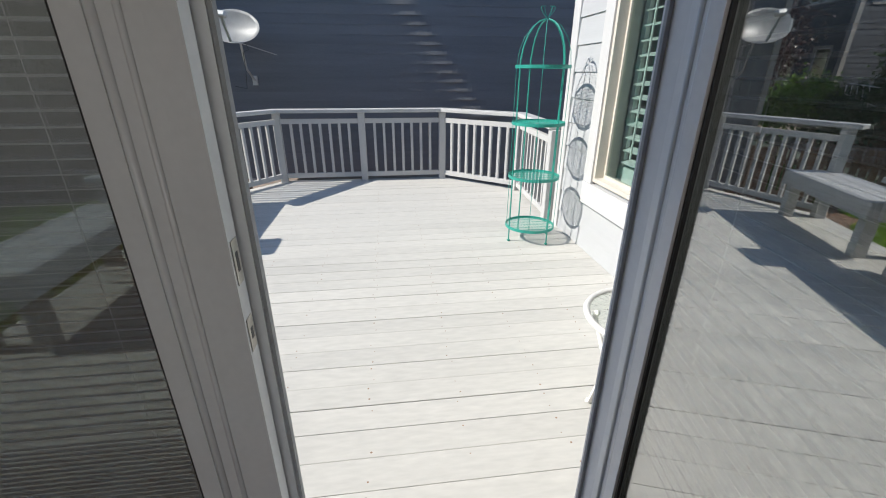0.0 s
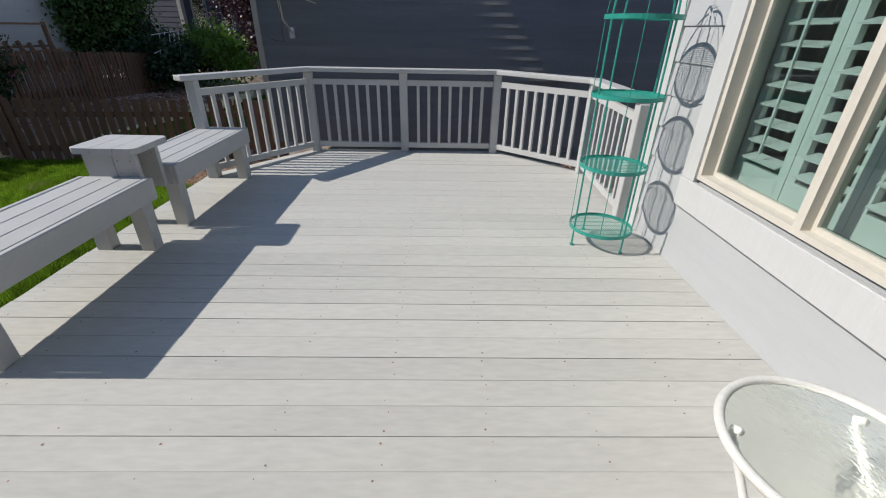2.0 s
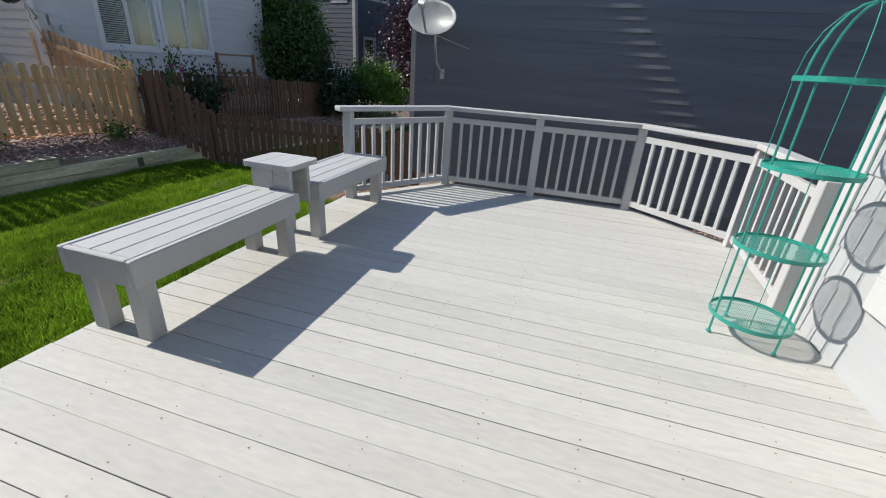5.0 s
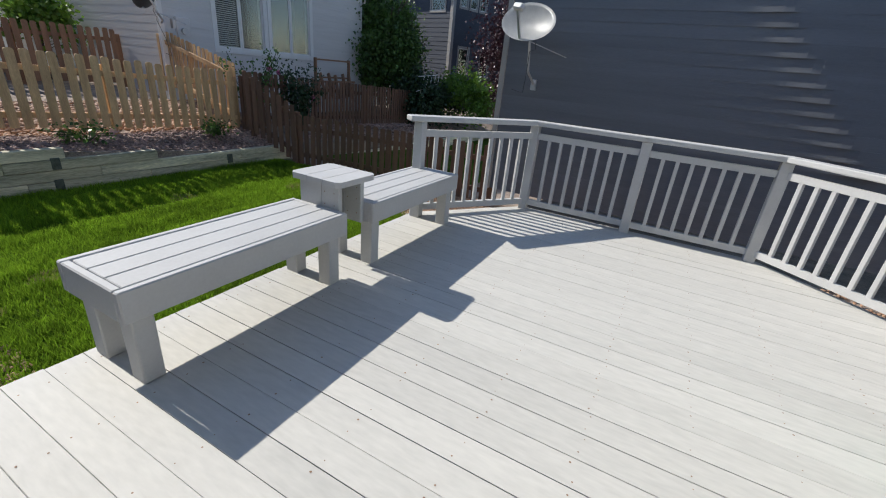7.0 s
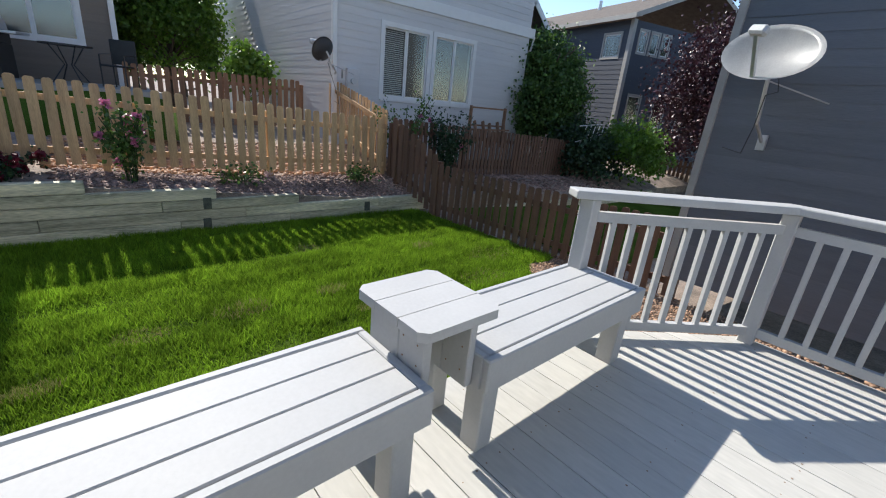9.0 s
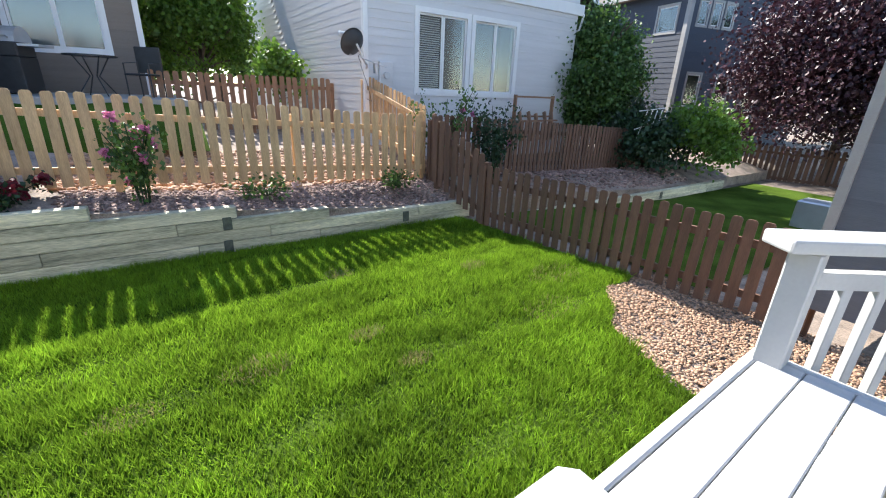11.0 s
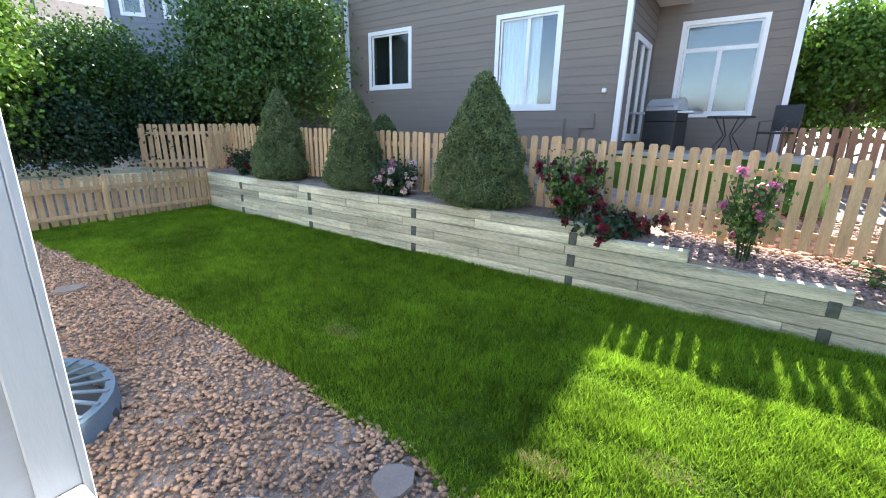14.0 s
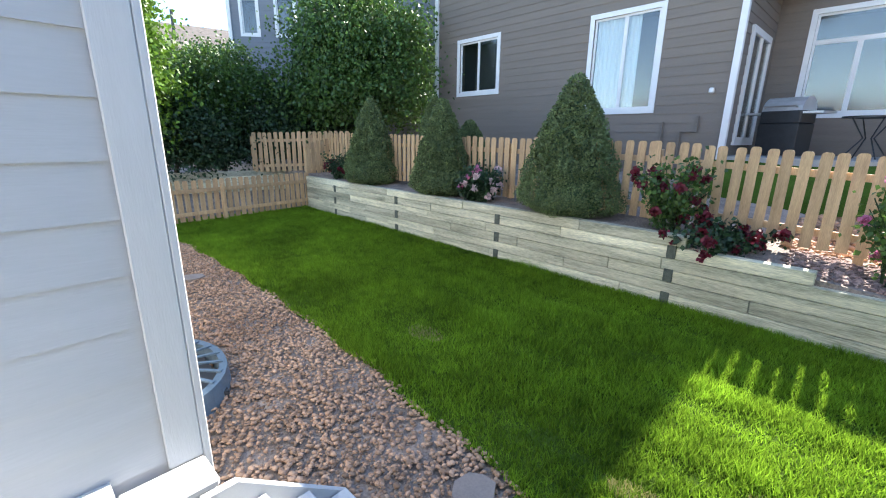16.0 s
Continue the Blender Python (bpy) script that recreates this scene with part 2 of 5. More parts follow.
def put(name, bm, material, parent=None, label="", smooth=False):
    me = bpy.data.meshes.new(name)
    bmesh.ops.recalc_face_normals(bm, faces=bm.faces)
    bm.to_mesh(me)
    bm.free()
    me.materials.append(material)
    if smooth:
        for p in me.polygons:
            p.use_smooth = True
    ob = new(name, me)
    if parent:
        ob.parent = parent
    if label:
        ob["label"] = label
    return ob


def part(name, bm, material, parent, label="", smooth=False):
    return put(name, bm, material, parent, label, smooth)


def share(name, me, parent, m):
    """A piece on mesh data that is shared."""
    ob = new(name, me)
    ob.parent = parent
    ob.matrix_local = m
    return ob


def mesh_of(name, bm, material):
    me = bpy.data.meshes.new(name)
    bmesh.ops.recalc_face_normals(bm, faces=bm.faces)
    bm.to_mesh(me)
    bm.free()
    me.materials.append(material)
    return me


def raw(name, verts, faces, material, parent=None, smooth=False):
    me = bpy.data.meshes.new(name)
    me.from_pydata(verts, [], faces)
    me.materials.append(material)
    if smooth:
        me.polygons.foreach_set("use_smooth", [True] * len(me.polygons))
    ob = new(name, me)
    if parent:
        ob.parent = parent
    return ob


def thing(name, label, category, m=None, group="", kind=""):
    ob = new(name)
    if m is not None:
        ob.matrix_world = m
    return tagged(ob, label, category, group, kind)


def tube(bm, pts, r, n=8, close=False):
    """A round bar along the points."""
    pts = [Vector(p) for p in pts]
    rings = []
    k = len(pts)
    up = None
    for i, p in enumerate(pts):
        a = pts[i - 1] if (i > 0 or close) else p
        b = pts[(i + 1) % k] if (i < k - 1 or close) else p
        d = (b - a).normalized()
        if up is None:
            up = Vector((0, 0, 1)) if abs(d.z) < 0.9 else Vector((1, 0, 0))
        s = d.cross(up).normalized()
        up = s.cross(d).normalized()
        rings.append([bm.verts.new(p + r * (math.cos(2 * math.pi * j / n) * s + math.sin(2 * math.pi * j / n) * up)) for j in range(n)])
    for i in range(k if close else k - 1):
        a, b = rings[i], rings[(i + 1) % k]
        for j in range(n):
            bm.faces.new((a[j], a[(j + 1) % n], b[(j + 1) % n], b[j]))
    if not close:
        bm.faces.new(rings[0])
        bm.faces.new(rings[-1])
    return bm


def bar(bm, a, b, w, h, up=(0, 0, 1)):
    """A flat bar from a to b, w wide and h thick."""
    a, b, up = Vector(a), Vector(b), Vector(up)
    d = (b - a).normalized()
    s = d.cross(up).normalized()
    u = s.cross(d).normalized()
    q = [[bm.verts.new(p + s * i * w / 2 + u * j * h / 2) for i, j in ((-1, -1), (1, -1), (1, 1), (-1, 1))] for p in (a, b)]
    for i in range(4):
        bm.faces.new((q[0][i], q[0][(i + 1) % 4], q[1][(i + 1) % 4], q[1][i]))
    bm.faces.new(q[0])
    bm.faces.new(q[1])
    return bm


def prism(bm, poly, z0, z1):
    lo = [bm.verts.new((x, y, z0)) for x, y in poly]
    hi = [bm.verts.new((x, y, z1)) for x, y in poly]
    bm.faces.new(lo)
    bm.faces.new(hi)
    for i in range(len(poly)):
        j = (i + 1) % len(poly)
        bm.faces.new((lo[i], lo[j], hi[j], hi[i]))
    return bm


# ---- the yard's ground ----
LAWN = -0.80
WALLX = -7.30
STEPS = ((1.0, 6), (2.4, 5), (3.75, 4), (5.0, 3), (7.75, 2))
COURSE = 0.157


def courses(y):
    for end, n in STEPS:
        if y < end:
            return n
    return 2


def bed_height(x, y):
    """The planting bed behind the timber wall, and the lots beyond the fence."""
    top = 0.08 - 0.60 * min(1, max(0, (y - 0.2) / 6.4))
    fence = 0.16 - 0.36 * min(1, max(0, (y - 0.0) / 4.0))
    k = min(1, max(0, (-7.44 - x) / 0.9))
    h = top * (1 - k) + max(top, fence) * k
    if x < -8.4:
        h += 0.35 * min(1, (-8.4 - x) / 4.0)
    return h


def ground_height(x, y):
    side = 0.0
    if y > 8.2:
        side = -0.35 * min(1, (y - 8.2) / 6)
    if x > -7.38:
        return LAWN + side + (0.5 * min(1, (-9.3 - y) / 2.5) if y < -9.3 else 0)
    h = bed_height(x, min(y, 12))
    if y > 7.8:
        h = min(h, -0.25) + side
    if y < -9.2:
        h = -0.1 + 0.3 * min(1, max(0, (-6.4 - x)))
    return h


def axis(lo, hi, fine0, fine1, n, far):
    a = list(np.linspace(fine0, fine1, n))
    step, p = (fine1 - fine0) / n, fine1
    while p < hi:
        step *= 1.5
        p += step
        a.append(p)
    step, p = (fine1 - fine0) / n, fine0
    while p > lo:
        step *= 1.5
        p -= step
        a.insert(0, p)
    return a


gx = sorted(axis(-900, 900, -16, 6, 56, 1) + [-7.375, -7.385, -7.42])
gy = axis(-900, 900, -14, 20, 80, 1)
gv = [(x, y, ground_height(x, y) - (0.02 if x > -7.38 else 0)) for y in gy for x in gx]
W = len(gx)
gf = [(j * W + i, j * W + i + 1, (j + 1) * W + i + 1, (j + 1) * W + i) for j in range(len(gy) - 1) for i in range(W - 1)]
tagged(raw("ground", gv, gf, M_SOIL), "bare soil and rock ground of the back yards", "ground", kind="structure")

GRAVEL_X = -3.48


def gravel_edge(y):
    """The lawn's edge towards the pebble strip along the house."""
    return -3.46 - 0.16 * math.sin((y + 6.5) * 0.42) + 0.03 * math.sin(y * 5.1)


def in_patch(x, y):
    """The pebble patch round the deck's far corner."""
    return (x + 1.9) ** 2 / 4.7 + (y - 7.75) ** 2 / 2.7 < 1 + 0.05 * math.sin(8 * y)


def on_lawn(x, y):
    return -7.29 < x < gravel_edge(y) + (1.95 if y > 1.55 else 0) and -9.3 < y < 7.50 + 0.135 * (x + 6.7) and not in_patch(x, y) and not (y > 1.2 and x > -2.0)


# turf sheet
tx, ty = np.arange(-7.31, -1.4, 0.12), np.arange(-9.3, 8.2, 0.12)
tv, tf, idx = [], [], {}
for i, x in enumerate(tx):
    for j, y in enumerate(ty):
        if on_lawn(x + 0.06, y + 0.06):
            q = []
            for a, b in ((i, j), (i + 1, j), (i + 1, j + 1), (i, j + 1)):
                if (a, b) not in idx:
                    px, py = -7.31 + 0.12 * a, -9.3 + 0.12 * b
                    idx[(a, b)] = len(tv)
                    tv.append((px, py, LAWN + 0.012 * noise.noise((px * 1.3, py * 1.3, 0))))
                q.append(idx[(a, b)])
            tf.append(tuple(q))
tagged(raw("lawn", tv, tf, M_TURF), "green mown lawn with a few dry patches", "lawn", kind="structure")

# grass blades
rg = np.random.default_rng(3)


def grass(name, n, x0, x1, y0, y1, test, z, hmin, hmax, label, material=None):
    x, y = rg.uniform(x0, x1, n), rg.uniform(y0, y1, n)
    ok = np.array([test(a, b) for a, b in zip(x, y)])
    x, y = x[ok], y[ok]
    n = len(x)
    clump = np.array([0.7 * noise.noise((a * 3.2, b * 2.0, 5)) + 1.2 * noise.noise((a * 3.4, b * 0.55, 2)) for a, b in zip(x, y)])
    h = rg.uniform(hmin, hmax, n) * np.clip(1 + 0.75 * clump, 0.5, 1.9)
    a, lean = rg.uniform(0, 2 * np.pi, n), rg.uniform(0.1, 0.9, n) * h
    w = rg.uniform(0.003, 0.007, n)
    d = rg.uniform(0, 2 * np.pi, n)
    v = np.empty((n, 3, 3))
    v[:, 0] = np.stack([x - w * np.cos(a), y - w * np.sin(a), np.full(n, z)], 1)
    v[:, 1] = np.stack([x + w * np.cos(a), y + w * np.sin(a), np.full(n, z)], 1)
    v[:, 2] = np.stack([x + lean * np.cos(d), y + lean * np.sin(d), z + h], 1)
    me = bpy.data.meshes.new(name)
    me.vertices.add(3 * n)
    me.vertices.foreach_set("co", v.reshape(-1))
    me.loops.add(3 * n)
    me.loops.foreach_set("vertex_index", np.arange(3 * n, dtype=np.int32))
    me.polygons.add(n)
    me.polygons.foreach_set("loop_start", np.arange(0, 3 * n, 3, dtype=np.int32))
    me.update(calc_edges=True)
    me.materials.append(material or M_GRASS)
    return tagged(new(name, me), label, "grass", kind="stuff")


grass("grass", 640000, -7.3, -1.6, -9.3, 8.1, on_lawn, LAWN, 0.035, 0.09, "bright green lawn grass, freshly mown")


for sx, sy, sr in ((-4.35, 2.55, 0.13), (-4.45, 3.4, 0.16), (-4.5, 4.35, 0.10), (-3.95, 4.55, 0.09), (-5.9, 4.6, 0.12), (-5.3, 6.2, 0.10), (-3.9, 1.9, 0.10), (-4.4, -0.6, 0.14), (-4.0, 6.3, 0.22), (-4.6, 7.0, 0.25)):
    grass("dry_grass", 480, sx - sr, sx + sr, sy - 1.7 * sr, sy + 1.7 * sr, lambda x, y: ((x - sx) / sr) ** 2 + ((y - sy) / (1.7 * sr)) ** 2 < 1, LAWN, 0.035, 0.08, "small patch of dry straw-coloured grass in the lawn", M_STRAW)
nx, ny = np.linspace(-7.15, -3.4, 12), np.linspace(8.25, 19.5, 30)
nv = [(x, y, ground_height(x, y) + 0.015) for y in ny for x in nx]
tagged(raw("lawn", nv, [(j * 12 + i, j * 12 + i + 1, (j + 1) * 12 + i + 1, (j + 1) * 12 + i) for j in range(29) for i in range(11)], M_TURF), "lawn of the next yard", "lawn", kind="structure")


# pebbles
def pebbles(name, n, x0, x1, y0, y1, test, height, smin, smax, material, label, seed=1):
    r = random.Random(seed)
    bm = bmesh.new()
    bmesh.ops.create_icosphere(bm, subdivisions=1, radius=1)
    base = np.array([v.co[:] for v in bm.verts])
    faces = np.array([[v.index for v in f.verts] for f in bm.faces])
    bm.free()
    vs, fs, k = [], [], 0
    for _ in range(n):
        x, y = r.uniform(x0, x1), r.uniform(y0, y1)
        if not test(x, y):
            continue
        s = smin + (smax - smin) * r.random() ** 2
        a = r.uniform(0, 6.28)
        c, q = math.cos(a), math.sin(a)
        p = base * (s * r.uniform(0.8, 1.25), s * r.uniform(0.6, 0.95), s * r.uniform(0.4, 0.65))
        p = p * (1 + 0.12 * np.sin(base[:, [1, 2, 0]] * 3 + a))
        p = np.stack([p[:, 0] * c - p[:, 1] * q + x, p[:, 0] * q + p[:, 1] * c + y, p[:, 2] + height(x, y) + 0.3 * s], 1)
        vs.append(p)
        fs.append(faces + k)
        k += len(base)
    ob = raw(name, np.concatenate(vs).tolist(), np.concatenate(fs).tolist(), material, smooth=True)
    return tagged(ob, label, "pebbles", kind="stuff")


def strip(x, y):
    return x > gravel_edge(y) - 0.05 + 0.04 * noise.noise((x * 4, y * 4, 1)) and x < -1.6


pebbles("pebbles", 27000, -3.75, -1.6, -8.8, 1.95, strip, lambda x, y: LAWN, 0.012, 0.028, M_PEBBLE, "rounded tan and pink river pebbles beside the house", 4)
pebbles("pebbles", 12000, -4.2, -1.0, 6.0, 8.2, in_patch, lambda x, y: LAWN, 0.011, 0.024, M_PEBBLE, "rounded tan river pebbles round the deck corner", 5)
pebbles("pebbles", 3800, -1.2, 3.4, 5.2, 8.2, lambda x, y: True, lambda x, y: LAWN, 0.02, 0.04, M_PEBBLE, "river pebbles between deck and house", 6)
pebbles("rock_mulch", 5200, -8.3, -7.46, 1.9, 7.6, lambda x, y: y > 2.2 or random.random() < 0.5, bed_height, 0.018, 0.042, M_REDROCK, "reddish crushed rock mulch in the planting bed", 7)
pebbles("rock_mulch", 5200, -11.0, -8.3, 1.8, 8.0, lambda x, y: True, bed_height, 0.03, 0.07, M_PEBBLE, "sunlit landscaping rock behind the picket fence", 8)
pebbles("rock_mulch", 3600, -9.0, -7.0, 8.2, 16.0, lambda x, y: x < -7.5, lambda x, y: ground_height(x, y), 0.025, 0.06, M_REDROCK, "rock mulch bed in the next yard", 9)

# stepping stones
for x, y, s in ((-3.22, 1.20, 0.15), (-3.02, -4.3, 0.17)):
    bm = bmesh.new()
    prism(bm, [(x + s * (1 + 0.08 * math.sin(5 * a)) * math.cos(a), y + 0.85 * s * math.sin(a)) for a in [i * math.pi / 4 + 0.3 for i in range(8)]], LAWN - 0.02, LAWN + 0.035)
    ob = put("stepping_stone", bm, M_PAVER)
    tagged(ob, "flat tan stepping stone among river pebbles", "stepping stone", "stepping stones")


# ---- timber retaining walls ----
def timber_wall(name, x, y0, y1, count, base, label, seed, posts):
    r = random.Random(seed)
    w = thing(name, label, "retaining wall", kind="structure")
    for row in range(6):
        y = y0 - (0.0 if row % 2 else 0.9)
        while y < y1 - 0.05:
            ln = r.choice((2.4, 2.4, 1.6, 3.0))
            a, b = max(y, y0), min(y + ln, y1)
            y += ln
            lim = [e for e, n in STEPS if n > row]
            if count is courses:
                if not lim:
                    continue
                b = min(b, max(lim))
            elif row >= count:
                continue
            if b - a < 0.15:
                continue
            j = r.uniform(-0.006, 0.006)
            bm = bx(x - 0.135 + j, a + 0.002, base + row * COURSE + 0.003, x + j, b - 0.002, base + (row + 1) * COURSE - 0.003, bevel=0.008)
            part("timber", bm, M_TIMBER, w)
    for y, z in posts:
        part("post_end", bx(x - 0.06, y - 0.055, z, x + 0.012, y + 0.055, z + 0.17, bevel=0.006), M_TIMBER_END, w)
    return w


timber_wall("retaining_wall", WALLX, -9.25, 7.75, courses, LAWN - 0.005, "stepped greenish treated timber retaining wall along the lawn", 2,
            [(y, LAWN + COURSE * k) for y in (0.85, -2.0, -4.9, -7.6) for k in (0, 2, 4)] + [(3.6, -0.795), (3.62, -0.48), (6.3, -0.72)])
timber_wall("retaining_wall", -7.2, 8.6, 17.5, 2, -1.2, "timber retaining wall of the next yard", 5, [(11.0, -1.1), (14.0, -1.1)])


timber_wall("retaining_wall", 0, -2.6, 2.6, 4, 0, "weathered timber retaining wall in shade behind the low fence", 8, []).matrix_world = pose(-5.2, -11.3, -0.42, 0, 0, 80)


# ---- picket fences ----
def picket_mesh(h, w, t, material, seed):
    """A picket with a rounded, dog-eared top."""
    k = w * 0.28
    pts = [(-w / 2, 0), (w / 2, 0), (w / 2, h - k), (w / 2 - k * 0.4, h - k * 0.25), (w / 2 - k, h), (-w / 2 + k, h), (-w / 2 + k * 0.4, h - k * 0.25), (-w / 2, h - k)]
    bm = bmesh.new()
    lo = [bm.verts.new((0, y, z)) for y, z in pts]
    hi = [bm.verts.new((t, y, z)) for y, z in pts]
    bm.faces.new(lo)
    bm.faces.new(hi)
    for i in range(len(pts)):
        j = (i + 1) % len(pts)
        bm.faces.new((lo[i], lo[j], hi[j], hi[i]))
    return mesh_of("picket", bm, material)


def fence(label, a, b, za, zb, h, material, step=0.166, face=1, seed=0, post=2.4, cat="fence"):
    """A picket fence from a to b; za and zb are the ground at its ends. Its rails are on the side that faces away."""
    r = random.Random(seed)
    a, b = Vector((*a, za)), Vector((*b, zb))
    ln = (b - a).to_2d().length
    ang = math.atan2(b.y - a.y, b.x - a.x) - math.pi / 2
    f = thing("picket_fence", label, cat, Matrix.Translation(a) @ Matrix.Rotation(ang, 4, 'Z'))
    slope = (zb - za) / ln
    mesh = picket_mesh(h, step * 0.68, 0.018, material, seed)
    n = int(ln / step)
    for i in range(n + 1):
        y = i * step
        m = pose(0.02 * face + r.uniform(-0.002, 0.002), y, slope * y + 0.05 + r.uniform(-0.012, 0.012), r.uniform(-1.2, 1.2), 0, 0)
        share("picket", mesh, f, m)
    for z in (0.24, h - 0.2):
        bm = bmesh.new()
        bar(bm, (-0.022 * face, 0, z), (-0.022 * face, ln, slope * ln + z), 0.038, 0.085)
        part("rail", bm, material, f)
    k = max(1, round(ln / post))
    for i in range(k + 1):
        y = ln * i / k
        part("post", bx(-0.045 - 0.09 * face / 2 - 0.02 * face, y - 0.045, slope * y - 0.1, 0.045 - 0.09 * face / 2 - 0.02 * face, y + 0.045, slope * y + h - 0.06, bevel=0.006), material, f)
    return f


fence("new unpainted cedar picket fence above the retaining wall", (-8.2, 0.2), (-8.2, 7.15), 0.10, -0.24, 1.12, M_CEDAR, seed=1)
fence("new unpainted cedar picket fence above the retaining wall", (-8.2, -10.5), (-8.2, 0.2), 0.22, 0.10, 1.12, M_CEDAR, seed=2)
fence("low cedar picket fence across the lawn's end", (-7.5, -9.3), (-2.2, -8.4), LAWN, LAWN, 0.98, M_CEDAR, face=1, seed=3)
fence("short stepped cedar fence panel at the bed's end", (-8.25, -9.42), (-7.42, -9.3), 0.18, 0.02, 1.0, M_CEDAR, face=-1, seed=32)
fence("cedar picket fence turning away behind the bed", (-8.9, -9.5), (-6.5, -11.1), 0.2, 0.1, 1.2, M_CEDAR, face=-1, seed=31)
fence("dark brown stained picket fence between the yards", (-7.75, 7.15), (-6.7, 7.45), -0.24, -0.80, 1.15, M_BROWN, seed=4, step=0.15)
fence("dark brown stained picket fence between the yards", (-6.7, 7.45), (-2.35, 8.05), -0.80, -0.80, 1.0, M_BROWN, seed=5, step=0.15)
fence("dark brown stained picket fence behind the next yard's bed", (-8.1, 7.3), (-9.3, 16.5), -0.24, -0.75, 1.15, M_BROWN, seed=6, step=0.15)
fence("dark brown fence at the far end of the next yard", (-9.4, 20.6), (-1.5, 23.2), -1.3, -1.4, 1.3, M_BROWN, seed=7)
fence("brown weathered cedar fence between two neighbouring houses", (-13.6, 3.15), (-13.1, 7.22), 0.2, 0.2, 1.3, M_CEDAR_OLD, seed=8)
fence("cedar fence beside the pale house", (-8.3, 7.2), (-11.2, 7.35), -0.2, 0.35, 1.25, M_CEDAR, seed=9)


# ---- houses ----
def siding(parent, u0, u1, z0, z1, material, holes=(), lap=0.18, name="siding_board", proud=0.016, wave=None):
    """Lapped boards on a wall that faces +w of its frame (x along, y out, z up)."""
    z = z0
    while z < z1 - 0.02:
        zt = min(z + lap, z1)
        spans = [(u0, u1)]
        for h0, h1, b, t in holes:
            if b < zt - 0.02 and t > z + 0.02:
                cut = []
                for s, e in spans:
                    if h1 <= s or h0 >= e:
                        cut.append((s, e))
                    else:
                        if h0 > s: cut.append((s, h0))
                        if h1 < e: cut.append((h1, e))
                spans = cut
        for s, e in spans:
            if e - s < 0.02:
                continue
            bm = bmesh.new()
            q = []
            k = 1 if wave is None else max(1, int((e - s) / 0.12))
            for i in range(k + 1):
                u = s + (e - s) * i / k
                o = wave(u, z) if wave else 0.0
                q.append([bm.verts.new((u, 0.0, z)), bm.verts.new((u, proud + o, z)), bm.verts.new((u, 0.004 + o, zt)), bm.verts.new((u, 0.0, zt))])
            for q0, q1 in zip(q, q[1:]):
                for i in range(4):
                    bm.faces.new((q0[i], q0[(i + 1) % 4], q1[(i + 1) % 4], q1[i]))
            bm.faces.new(q[0])
            bm.faces.new(q[-1])
            part(name, bm, material, parent)
        z = zt


def wall_mesh(u0, u1, z0, z1, thick, holes):
    """A wall's body behind its boards, with openings through it."""
    bm = bmesh.new()
    us = sorted({u0, u1, *[h[0] for h in holes], *[h[1] for h in holes]})
    for a, b in zip(us, us[1:]):
        m = (a + b) / 2
        zs = [z0]
        for h in sorted((h for h in holes if h[0] < m < h[1]), key=lambda h: h[2]):
            zs += [h[2], h[3]]
        zs.append(z1)
        for i in range(0, len(zs), 2):
            if zs[i + 1] - zs[i] > 0.01:
                box(bm, a, -thick, zs[i], b, 0, zs[i + 1])
    bmesh.ops.remove_doubles(bm, verts=bm.verts, dist=0.0005)
    return bm


